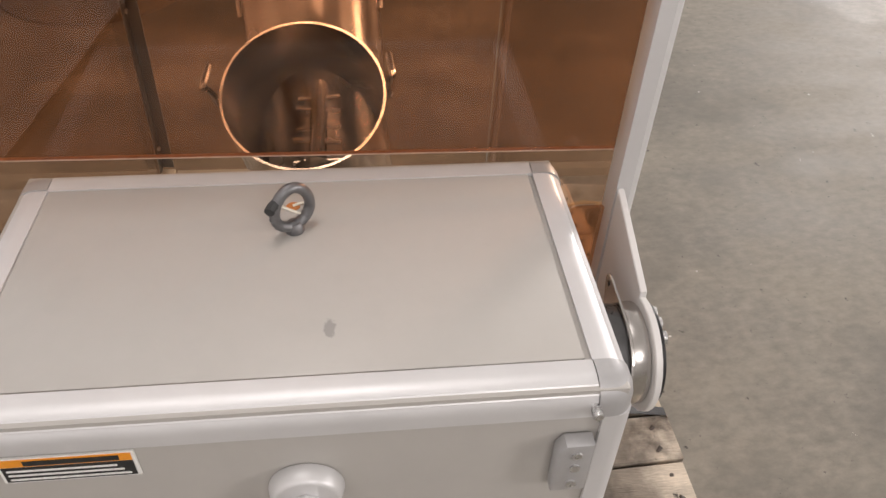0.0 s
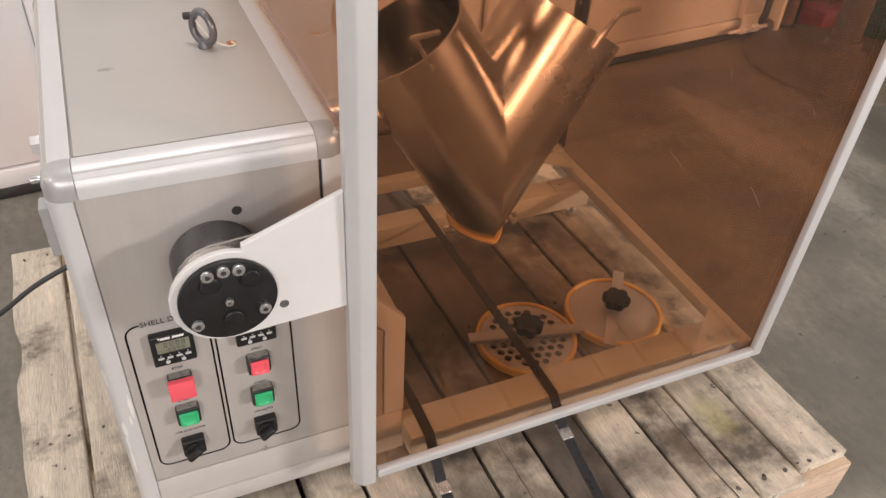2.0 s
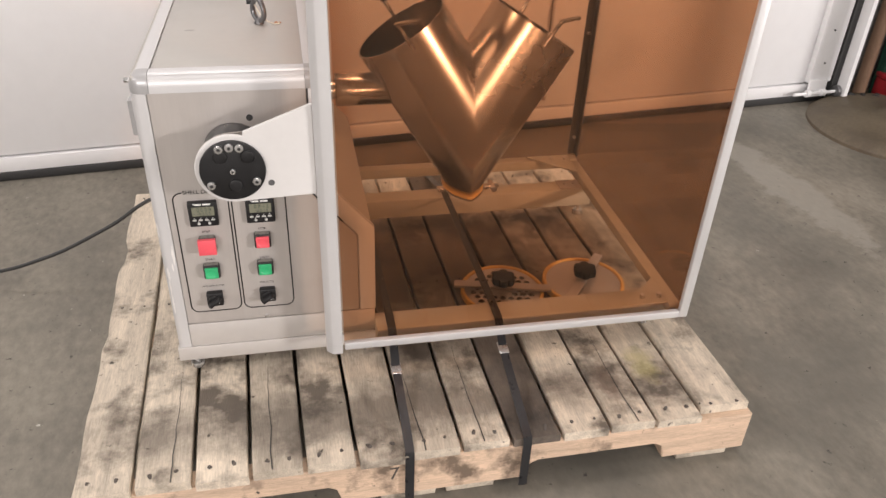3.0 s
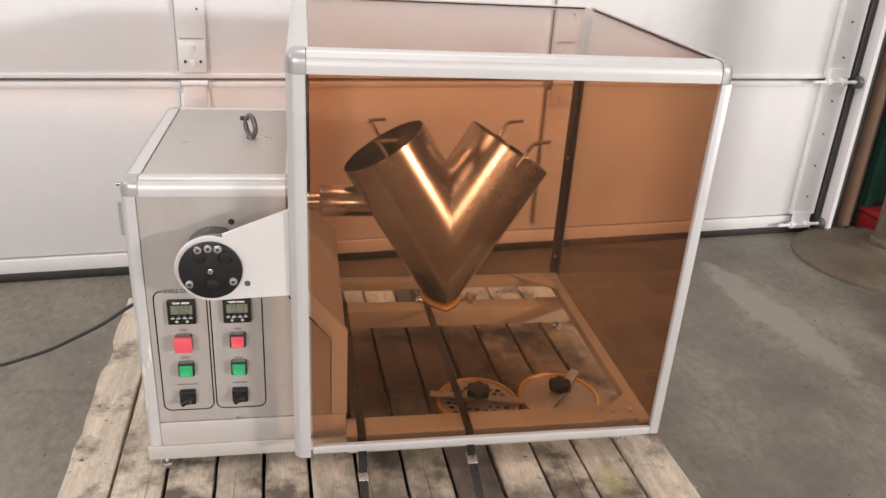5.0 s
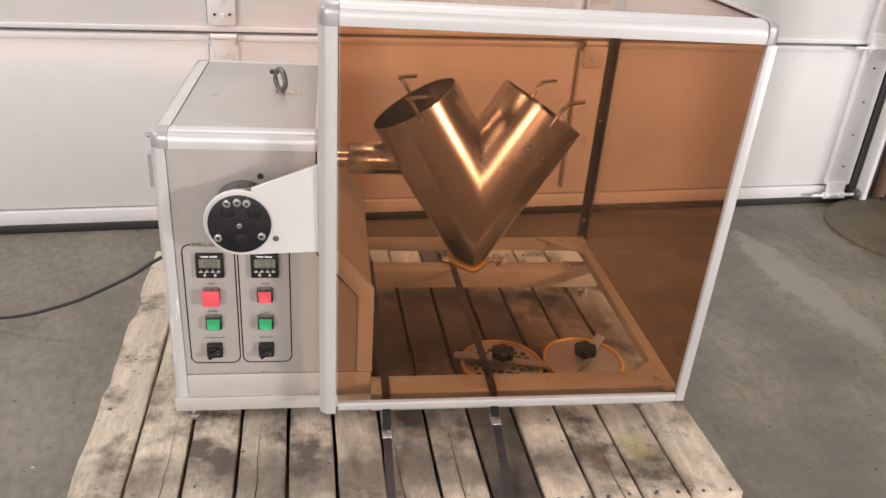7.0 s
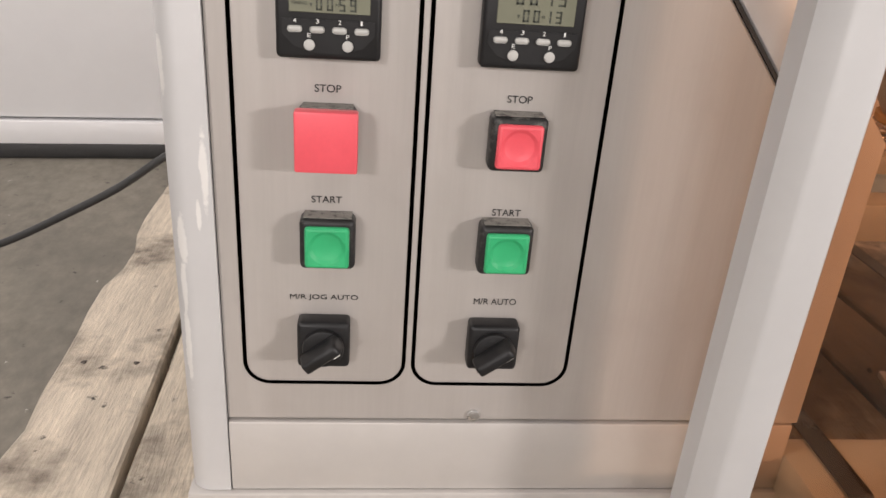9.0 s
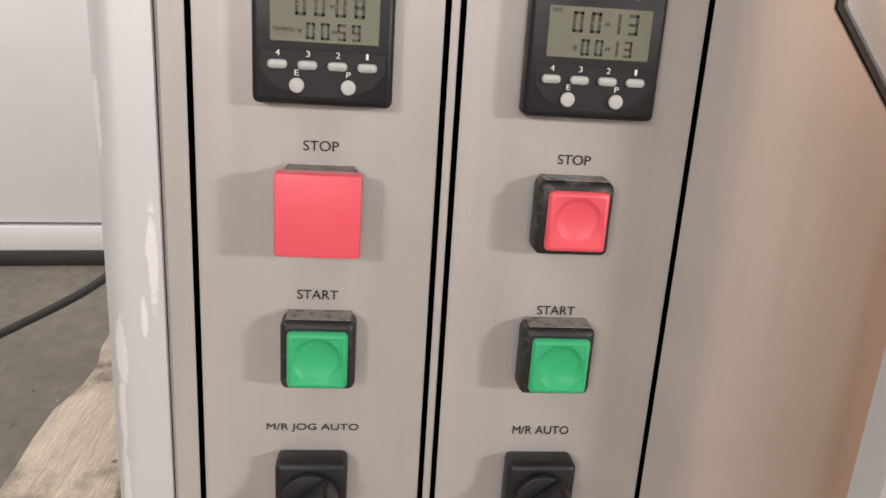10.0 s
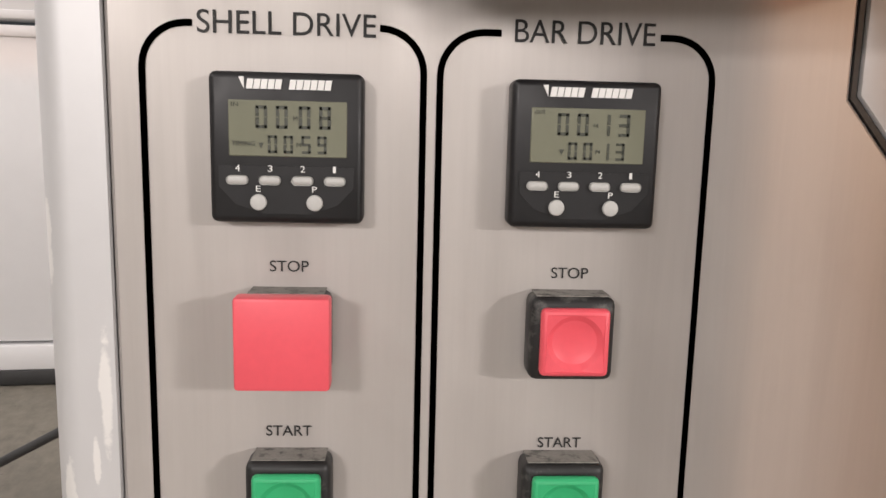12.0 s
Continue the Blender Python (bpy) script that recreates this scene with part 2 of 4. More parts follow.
M_RUST = mat("rusty_hole_edge", (0.45, 0.17, 0.05), 0.8, var=0.3, scale=80)
M_CORDW = mat("white_string", (0.70, 0.66, 0.56), 0.8, var=0.1, scale=80)

# ---- shape helpers ----


def box(x0, x1, y0, y1, z0, z1, bev=0.0, seg=2, bm=None):
    own = bmesh.new()
    v = [own.verts.new((x, y, z)) for x in (x0, x1) for y in (y0, y1) for z in (z0, z1)]
    for f in ((0, 1, 3, 2), (4, 6, 7, 5), (0, 4, 5, 1), (2, 3, 7, 6), (0, 2, 6, 4), (1, 5, 7, 3)):
        own.faces.new([v[i] for i in f])
    if bev:
        bmesh.ops.bevel(own, geom=list(own.edges), offset=bev, segments=seg, profile=0.5, affect="EDGES")
    return joined(bm, own)


def joined(bm, own, m=None):
    """Adds own to bm (or gives own alone), moved by m."""
    if m is not None:
        own.transform(m)
    if bm is None:
        return own
    me = bpy.data.meshes.new("tmp")
    own.to_mesh(me)
    bm.from_mesh(me)
    bpy.data.meshes.remove(me)
    own.free()
    return bm


def prism(pts, d0, d1, axis="y", bev=0.0, seg=2, bm=None):
    """A flat outline given in two coordinates, pushed from d0 to d1 along the third."""
    own = bmesh.new()

    def place(a, b, d):
        return {"y": (a, d, b), "x": (d, a, b), "z": (a, b, d)}[axis]
    lo = [own.verts.new(place(a, b, d0)) for a, b in pts]
    hi = [own.verts.new(place(a, b, d1)) for a, b in pts]
    n = len(pts)
    own.faces.new(lo)
    own.faces.new(hi[::-1])
    for i in range(n):
        own.faces.new((lo[i], hi[i], hi[(i + 1) % n], lo[(i + 1) % n]))
    bmesh.ops.recalc_face_normals(own, faces=own.faces)
    if bev:
        edges = [e for e in own.edges if (e.verts[0] in lo) == (e.verts[1] in lo)]
        bmesh.ops.bevel(own, geom=edges, offset=bev, segments=seg, profile=0.5, affect="EDGES")
    return joined(bm, own)


def cyl(p0, p1, r, r2=None, seg=24, bev=0.0, bm=None):
    own = bmesh.new()
    p0, p1 = Vector(p0), Vector(p1)
    d = p1 - p0
    bmesh.ops.create_cone(own, cap_ends=True, segments=seg, radius1=r, radius2=r if r2 is None else r2, depth=d.length)
    if bev:
        bmesh.ops.bevel(own, geom=[e for e in own.edges if len(e.link_faces) == 2 and any(len(f.verts) > 4 for f in e.link_faces)],
                        offset=bev, segments=2, profile=0.5, affect="EDGES")
    m = Matrix.Translation((p0 + p1) / 2) @ d.to_track_quat("Z", "Y").to_matrix().to_4x4()
    return joined(bm, own, m)


def rod(points, r, seg=10, closed=False, bm=None):
    """A round bar that follows points."""
    own = bmesh.new()
    pts = [Vector(p) for p in points]
    n = len(pts)
    rings, up = [], Vector((0.13, 0.29, 0.95))
    for i, p in enumerate(pts):
        a = pts[(i - 1) % n] if closed or i else p
        b = pts[(i + 1) % n] if closed or i < n - 1 else p
        t = (b - a).normalized()
        u = t.cross(up).normalized()
        w = t.cross(u)
        rings.append([own.verts.new(p + r * (math.cos(k * 2 * math.pi / seg) * u + math.sin(k * 2 * math.pi / seg) * w)) for k in range(seg)])
    for i in range(n if closed else n - 1):
        a, b = rings[i], rings[(i + 1) % n]
        for k in range(seg):
            own.faces.new((a[k], a[(k + 1) % seg], b[(k + 1) % seg], b[k]))
    if not closed:
        own.faces.new(rings[0][::-1])
        own.faces.new(rings[-1])
    bmesh.ops.recalc_face_normals(own, faces=own.faces)
    return joined(bm, own)


def smooth_line(points, steps=8):
    """Points on a smooth curve through the given ones."""
    p = [Vector(q) for q in points]
    p = [2 * p[0] - p[1]] + p + [2 * p[-1] - p[-2]]
    out = []
    for i in range(1, len(p) - 2):
        for k in range(steps):
            t = k / steps
            out.append(0.5 * (2 * p[i] + (p[i + 1] - p[i - 1]) * t + (2 * p[i - 1] - 5 * p[i] + 4 * p[i + 1] - p[i + 2]) * t * t
                              + (3 * p[i] - p[i - 1] - 3 * p[i + 1] + p[i + 2]) * t ** 3))
    return out + [p[-2]]


def ribbon(points, width, thick, bm=None):
    """A flat band along points in a plane of constant x, width across x."""
    own = bmesh.new()
    pts = [Vector(p) for p in points]
    rings = []
    for i, p in enumerate(pts):
        t = (pts[min(i + 1, len(pts) - 1)] - pts[max(i - 1, 0)]).normalized()
        nrm = Vector((1, 0, 0)).cross(t).normalized() * thick / 2
        w = Vector((width / 2, 0, 0))
        rings.append([own.verts.new(q) for q in (p - w - nrm, p + w - nrm, p + w + nrm, p - w + nrm)])
    for a, b in zip(rings, rings[1:]):
        for k in range(4):
            own.faces.new((a[k], a[(k + 1) % 4], b[(k + 1) % 4], b[k]))
    own.faces.new(rings[0][::-1])
    own.faces.new(rings[-1])
    bmesh.ops.recalc_face_normals(own, faces=own.faces)
    return joined(bm, own)


def finish(bm, name, material, sharp=38):
    bm.normal_update()
    for f in bm.faces:
        f.smooth = True
    for e in bm.edges:
        e.smooth = len(e.link_faces) == 2 and e.calc_face_angle(0) < radians(sharp)
    me = bpy.data.meshes.new(name)
    bm.to_mesh(me)
    bm.free()
    me.materials.append(material)
    return me


def part(name, bm, material, parent=None, label="", sharp=38):
    """One mesh object under a thing or under a part."""
    ob = new(name, finish(bm, name, material, sharp))
    ob.parent = parent
    return tagged(ob, label)


def thing(name, label, category, group="", kind=""):
    """An Empty at a thing's base that parents its parts, which are built in world coordinates."""
    ob = new(name)
    ob.empty_display_size = 0.05
    return tagged(ob, label, category, group, kind)


def solo(name, bm, material, label, category, group="", kind=""):
    ob = new(name, finish(bm, name, material))
    return tagged(ob, label, category, group, kind)


def lettering(name, string, x, z, y, width, cap, material, parent, label=""):
    """Raised print on a face that looks towards -y, from x to x + width, with capitals cap high."""
    cu = bpy.data.curves.new("lettering", "FONT")
    cu.body, cu.size, cu.extrude = string, 1.0, 0.0
    ob = new("lettering", cu)
    bpy.context.view_layer.update()
    me = bpy.data.meshes.new_from_object(ob.evaluated_get(bpy.context.evaluated_depsgraph_get()))
    bpy.data.objects.remove(ob)
    bm = bmesh.new()
    bm.from_mesh(me)
    xs, ys = [v.co.x for v in bm.verts], [v.co.y for v in bm.verts]
    x0, x1, y0, y1 = min(xs), max(xs), min(ys), max(ys)
    for v in bm.verts:
        v.co = Vector((x + (v.co.x - x0) / (x1 - x0) * width, y, z + (v.co.y - y0) / (y1 - y0) * cap))
    bmesh.ops.recalc_face_normals(bm, faces=bm.faces)
    geo = bmesh.ops.extrude_face_region(bm, geom=list(bm.faces))
    for v in [g for g in geo["geom"] if isinstance(g, bmesh.types.BMVert)]:
        v.co.y -= 0.00025
    bmesh.ops.recalc_face_normals(bm, faces=bm.faces)
    return part(name, bm, material, parent, label)


# ---- building ----
# the garage door stands slightly askew to the machine
B = Matrix.Translation((0, 1.172, 0)) @ pose(0, 0, 0, 0, 0, 6.3)


def setting(name, bm, material, label, category):
    ob = solo(name, bm, material, label, category, kind="structure")
    ob.matrix_world = B
    return ob


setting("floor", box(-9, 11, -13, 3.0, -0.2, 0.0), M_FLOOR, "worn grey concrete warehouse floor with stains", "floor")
setting("ceiling", box(-9, 11, -13, 3.0, 5.0, 5.1), M_CEIL, "high pale warehouse ceiling", "ceiling")
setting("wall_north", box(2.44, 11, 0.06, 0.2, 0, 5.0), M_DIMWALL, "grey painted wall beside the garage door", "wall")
setting("wall_south", box(-9, 11, -13.2, -13.0, 0, 5.0), M_WALL, "plain painted warehouse wall", "wall")
setting("wall_east", box(11, 11.2, -13, 0.2, 0, 5.0), M_WALL, "plain painted warehouse wall", "wall")
setting("wall_west", box(-9.2, -9, -13, 0.2, 0, 5.0), M_WALL, "plain painted warehouse wall", "wall")
setting("wall_lintel", box(-9, 11, 0.06, 0.2, 4.0, 5.0), M_WALL, "plain painted wall above the garage door", "wall")

door = thing("door_1", "white sectional steel garage door, closed, scuffed paint", "garage door", kind="structure")
door.matrix_world = B
JOINTS = [0.075, 0.632, 1.24, 1.87, 2.48, 3.09, 3.7, 4.0]
for i in range(len(JOINTS) - 1):
    z0, z1 = JOINTS[i], JOINTS[i + 1]
    bm = box(-8.9, 2.395, 0.0, 0.04, z0 + 0.004, z1 - 0.004, 0.004)
    box(-8.9, 2.38, -0.007, 0.0, z1 - 0.024, z1 - 0.005, 0.003, bm=bm)
    if i:
        box(-8.9, 2.38, -0.006, 0.0, z0 + 0.005, z0 + 0.020, 0.003, bm=bm)
    part("door_section", bm, M_DOOR, door)
part("bottom_rail", box(-8.9, 2.395, -0.008, 0.042, 0.028, 0.074, 0.003), M_DOOR, door)
part("bottom_seal", box(-8.9, 2.40, -0.012, 0.045, 0.0, 0.03, 0.006), M_RUBBER, door, "black rubber bottom seal")
for u in (-2.41, -1.21, -0.01, 1.19):
    for i in range(3):
        z0, z1 = JOINTS[i], JOINTS[i + 1]
        for k in range(4):
            part("stile_bolt", cyl((u - 0.02 + 0.04 * (k % 2), -0.021, z0 + 0.10 + 0.11 * k), (u - 0.02 + 0.04 * (k % 2), -0.0245, z0 + 0.10 + 0.11 * k), 0.0032, seg=8), M_RUBBER, door)
        part("stile_seam", box(u - 0.0455, u - 0.0425, -0.004, 0.0, z0 + 0.03, z1 - 0.034), M_SEAM, door)
        st = part("stile", box(u - 0.042, u + 0.042, -0.022, 0.0, z0 + 0.03, z1 - 0.034, 0.004), M_DOOR, door)
        if i < 2:
            hg = box(u - 0.038, u + 0.038, -0.027, -0.022, z1 + 0.028, z1 + 0.125, 0.002)
            box(u - 0.034, u + 0.034, -0.027, -0.017, z1 - 0.085, z1 - 0.012, 0.002, bm=hg)
            cyl((u - 0.038, -0.032, z1 - 0.004), (u + 0.038, -0.032, z1 - 0.004), 0.009, seg=12, bm=hg)
            hinge = part("hinge", hg, M_DOOR, door, "white painted steel hinge")
            for du in (-0.0405, 0.0385):
                part("hinge_pin", cyl((u + du, -0.032, z1 - 0.004), (u + du + 0.002, -0.032, z1 - 0.004), 0.0105, seg=14), M_SEAM, hinge)
            for zz in (z1 - 0.086, z1 + 0.126):
                part("hinge_edge", box(u - 0.034, u + 0.034, -0.0285, -0.0222, zz, zz + 0.0015), M_SEAM, hinge)
            for du, dz in ((0, 0.055), (0, -0.055), (0, 0.10), (-0.022, 0.06), (0.022, 0.06)):
                part("hinge_bolt", cyl((u + du, -0.026, z1 + dz), (u + du, -0.034, z1 + dz), 0.008 if du == 0 else 0.004, seg=8), M_DOOR if du == 0 else M_RUBBER, hinge)
for i in range(3):
    z0, z1 = JOINTS[i], JOINTS[i + 1]
    part("end_stile", box(2.285, 2.393, -0.026, 0.0, z0 + 0.01, z1 - 0.01, 0.004), M_DOOR, door)
    for k in range(4):
        part("stile_bolt", cyl((2.335, -0.025, z0 + 0.09 + 0.13 * k), (2.335, -0.030, z0 + 0.09 + 0.13 * k), 0.0036, seg=8), M_RUBBER, door)
for z in (0.05, 0.632, 1.24):
    bm = box(2.285, 2.37, -0.036, -0.026, max(z - 0.045, 0.03), z + 0.05, 0.003)
    cyl((2.215, -0.045, z), (2.44, -0.045, z), 0.0065, seg=12, bm=bm)
    cyl((2.27, -0.045, z), (2.288, -0.045, z), 0.014, seg=12, bm=bm)
    cyl((2.34, -0.045, z), (2.36, -0.045, z), 0.014, seg=12, bm=bm)
    rl = part("roller_bracket", bm, M_DOOR, door)
    part("roller", cyl((2.408, -0.045, z), (2.426, -0.045, z), 0.024, seg=18, bev=0.003), M_DARKSTEEL, rl, "dark steel track roller")
track = solo("door_track", box(2.399, 2.428, -0.030, 0.05, 0.02, 3.8), M_RUBBER, "dark steel vertical door track", "door track", kind="structure")
track.matrix_world = B
bm = box(2.430, 2.437, -0.075, 0.058, 0.0, 4.0)
box(2.437, 2.449, -0.075, -0.069, 0.0, 4.0, bm=bm)
jamb = setting("door_jamb", bm, M_DOOR, "white painted steel angle beside the door, chipped", "door jamb")

# ---- pallet ----
P = Matrix.Translation((-0.135, -0.286, 0)) @ pose(0, 0, 0, 0, 0, 0.5)
SKEW = 0.0245  # the boards lie slightly out of square to the bearers
pallet = thing("pallet", "weathered wooden pallet with stained, nailed deck boards", "pallet")
pallet.matrix_world = P
EDGES = [0.0, 0.095, 0.190, 0.282, 0.372, 0.460, 0.551, 0.643, 0.733, 0.827, 0.919, 1.010, 1.103, 1.209]
rnd = random.Random(4)
for i in range(13):
    x0, x1 = EDGES[i] + 0.0036, EDGES[i + 1] - 0.0036
    y0 = rnd.uniform(-0.004, 0.006)
    y1 = 1.016 + rnd.uniform(-0.006, 0.006)
    if i == 12:
        y0 += 0.022
    bm = bmesh.new()
    n = 22
    cols = []
    for k in range(n + 1):
        y = y0 + (y1 - y0) * k / n
        w0, w1 = rnd.uniform(-0.0007, 0.0007), rnd.uniform(-0.0007, 0.0007)
        dz = rnd.uniform(-0.0008, 0.0008) - 0.001 * (i % 3)
        if i == 0:
            w0 += 0.002 * math.sin(k * 1.3) + (0.007 if k in (9, 15, 16) else 0)
        a, b, zt, zb = x0 + w0 - SKEW * y, x1 + w1 - SKEW * y, 0.125 + dz, 0.105
        c = 0.0025
        cols.append([bm.verts.new(q) for q in ((a, y, zb), (b, y, zb), (b, y, zt - c), (b - c, y, zt), (a + c, y, zt), (a, y, zt - c))])
    for p, q in zip(cols, cols[1:]):
        for k in range(6):
            bm.faces.new((p[k], p[(k + 1) % 6], q[(k + 1) % 6], q[k]))
    bm.faces.new(cols[0][::-1])
    bm.faces.new(cols[-1])
    bmesh.ops.recalc_face_normals(bm, faces=bm.faces)
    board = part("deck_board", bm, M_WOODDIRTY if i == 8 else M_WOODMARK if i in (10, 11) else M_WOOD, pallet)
    if i in (1, 3, 6, 7, 10):
        # a drying crack that wanders along the grain from the board's end
        cx_, bmc, prev = (x0 + x1) / 2 + rnd.uniform(-0.02, 0.02), bmesh.new(), None
        for k in range(14):
            yy = y0 + 0.001 + 0.02 * k
            cx_ += rnd.uniform(-0.0018, 0.0018)
            wd = 0.0009 * (1 - k / 14) + 0.0002
            cs = cx_ - SKEW * yy
            now = [bmc.verts.new((cs - wd, yy, 0.1262)), bmc.verts.new((cs + wd, yy, 0.1262))]
            if prev:
                bmc.faces.new((prev[0], prev[1], now[1], now[0]))
            prev = now
        part("crack", bmc, M_RUBBER, board)
    for yy in (0.028, 0.50, 0.985):
        for xx in (x0 + 0.022 - SKEW * yy, x1 - 0.022 - SKEW * yy):
            part("nail", cyl((xx + rnd.uniform(-0.008, 0.008), yy + rnd.uniform(-0.012, 0.012), 0.12), (xx, yy, 0.1256), 0.0034 if yy < 0.4 else 0.0022, seg=8), M_NAIL, board)


def stringer(y0, y1):
    """A notched bearer with two fork openings, rounded at the top corners."""
    pts = [(0.0, 0.018), (0.155, 0.018)]
    for a, b in ((0.155, 0.43), (0.765, 1.04)):
        pts += [(a + 0.002, 0.03), (a + 0.008, 0.05), (a + 0.022, 0.058), (b - 0.022, 0.058), (b - 0.008, 0.05), (b - 0.002, 0.03)]
        pts += [(b, 0.018), (0.765 if b < 0.7 else 1.209, 0.018)]
    pts += [(1.209, 0.1045), (0.0, 0.1045)]
    return prism(pts, y0, y1, "y", 0.002, 1)


for y0 in (0.006, 0.49, 0.972):
    part("stringer", stringer(y0, y0 + 0.038), M_STRINGER, pallet, "raw pine bearer with fork notches")
for x0, x1 in ((0.01, 0.12), (0.50, 0.60), (0.62, 0.71), (1.075, 1.18)):
    part("bottom_board", box(x0, x1, 0.012, 1.005, 0.0, 0.0175, 0.002), M_WOOD, pallet)
lettering("chalk_mark", "7", 0.515, 0.060, 0.0055, 0.017, 0.030, M_NAIL, pallet, "dark handwritten seven on the bearer")

# ---- machine ----
machine = thing("v_blender", "grey aluminium V-shell blender with bronze acrylic hood on a pallet", "blender machine")
X0, X1, XS = 0.0165, 0.313, 0.390
Y1, Z0, ZT = 0.510, 0.149, 0.712
ZC0, ZC1 = 0.498, 0.412
body_pts = [(X0 + 0.004, Z0), (XS - 0.004, Z0), (XS - 0.004, ZC1), (X1 - 0.004, ZC0), (X1 - 0.004, ZT - 0.004), (X0 + 0.004, ZT - 0.004)]
cabinet = part("cabinet", prism(body_pts, 0.004, Y1 - 0.004, "y", 0.002, 1), M_TOP, machine, "grey sheet-steel drive cabinet")
front = [(X0 + 0.0245, 0.232), (0.3575, 0.232), (0.3575, 0.3993), (0.2843, 0.4883), (0.2843, ZT - 0.022), (X0 + 0.0245, ZT - 0.022)]
fp = part("front_panel", prism(front, -0.001, 0.008, "y", 0.0015, 1), M_PANEL, cabinet, "brushed steel front panel with printed frames")
part("plinth", box(X0 + 0.0245, XS - 0.002, -0.002, 0.008, Z0 + 0.0305, 0.2305, 0.0015), M_PLINTH, cabinet, "plain steel plinth strip")
part("base_skirt", box(X0 - 0.0015, XS, -0.005, 0.010, Z0, Z0 + 0.030, 0.0015), M_PLINTH, cabinet, "light folded base skirt")
part("top_panel", box(X0 + 0.032, X1 - 0.026, 0.032, Y1 - 0.03, ZT - 0.008, ZT - 0.001, 0.002), M_TOP, cabinet, "grey-beige painted top panel, scuffed")


def quarter_bar(r, w):
    """Section of an edge profile with a rounded outer corner at the origin, arms of length w along +a and +b."""
    pts = [(r - r * math.sin(k * math.pi / 16), r - r * math.cos(k * math.pi / 16)) for k in range(9)]
    return [(w, 0.0)] + [(a, b) for a, b in pts] + [(0.0, w), (0.003, w), (0.003, 0.003 + r * 0.3), (0.003 + r * 0.3, 0.003), (w, 0.003)]


def edge_trim(axis, corner, sa, sb, d0, d1, r=0.016, w=0.030, material=None, parent=None, name="edge_trim"):
    """An edge profile along axis; the outer corner stands at corner, arms go by sa and sb."""
    pts = [(corner[0] + sa * a, corner[1] + sb * b) for a, b in quarter_bar(r, w)]
    bm = prism(pts, d0, d1, axis)
    return part(name, bm, material or M_ALU, parent)


C = 0.030
edge_trim("x", (-0.002, ZT), 1, -1, X0 + C, X1 - C, parent=cabinet, r=0.02)
edge_trim("x", (Y1, ZT), -1, -1, X0 + C, X1 - C, parent=cabinet, r=0.02)
edge_trim("y", (X0, ZT), 1, -1, C - 0.002, Y1 - C, parent=cabinet, r=0.02)
edge_trim("y", (X1, ZT), -1, -1, C - 0.002, Y1 - C, parent=cabinet, r=0.014)
edge_trim("z", (X0, -0.002), 1, 1, 0.45, ZT - C, parent=cabinet, r=0.012, w=0.024)
edge_trim("z", (X0, -0.002), 1, 1, Z0 + 0.0305, 0.45, parent=cabinet, r=0.012, w=0.024, material=M_ALUWORN)
edge_trim("z", (X0, Y1), 1, -1, Z0, ZT - C, parent=cabinet, r=0.02)
strip = [(0.2868, ZT - C), (0.2868, 0.4895), (0.3600, 0.4005), (0.3600, 0.232), (XS, 0.232), (XS, ZC1 + 0.002), (X1, ZC0 + 0.004), (X1, ZT - C)]
part("folded_edge", prism(strip, -0.0025, 0.012, "y", 0.002, 2), M_ALU, cabinet, "folded sheet edge of the cabinet")
seam = [(0.2845, ZT - C), (0.2845, 0.4885), (0.3330, 0.4292), (0.3345, 0.4305), (0.2866, 0.4893), (0.2866, ZT - C)]
part("panel_seam", prism(seam, -0.0008, 0.006, "y"), M_RUBBER, cabinet, "dark seam round the front panel")
for sx, x in ((1, X0 - 0.0006), (-1, X1 + 0.0006)):
    for sy, y in ((1, -0.0026), (-1, Y1 + 0.0006)):
        bm = box(min(x, x + sx * C), max(x, x + sx * C), min(y, y + sy * C), max(y, y + sy * C), ZT - C, ZT + 0.0006)
        keep = [e for e in bm.edges if sum(abs(v.co.x - x) < 1e-5 for v in e.verts) + sum(abs(v.co.y - y) < 1e-5 for v in e.verts) + sum(v.co.z > ZT for v in e.verts) >= 4]
        bmesh.ops.bevel(bm, geom=keep, offset=0.018, segments=6, profile=0.5, affect="EDGES")
        part("corner_cap", bm, M_CAP, cabinet, "grey moulded corner cap")
for x, y in ((0.045, 0.010), (0.045, 0.48), (0.965, 0.012), (0.98, 0.475)):
    bm = cyl((x, y, 0.125), (x, y, 0.136), 0.013, seg=18, bev=0.002)
    cyl((x, y, 0.135), (x, y, 0.166), 0.005, seg=10, bm=bm)
    part("levelling_foot", bm, M_BOLT, machine, "zinc levelling foot")
part("front_hole", cyl((0.192, -0.0013, 0.636), (0.192, 0.004, 0.636), 0.0055, seg=20), M_RUBBER, fp, "dark bore in the panel")
part("panel_screw", cyl((0.185, -0.001, 0.2365), (0.185, -0.003, 0.2365), 0.004, seg=14, bev=0.0006), M_BOLT, fp)


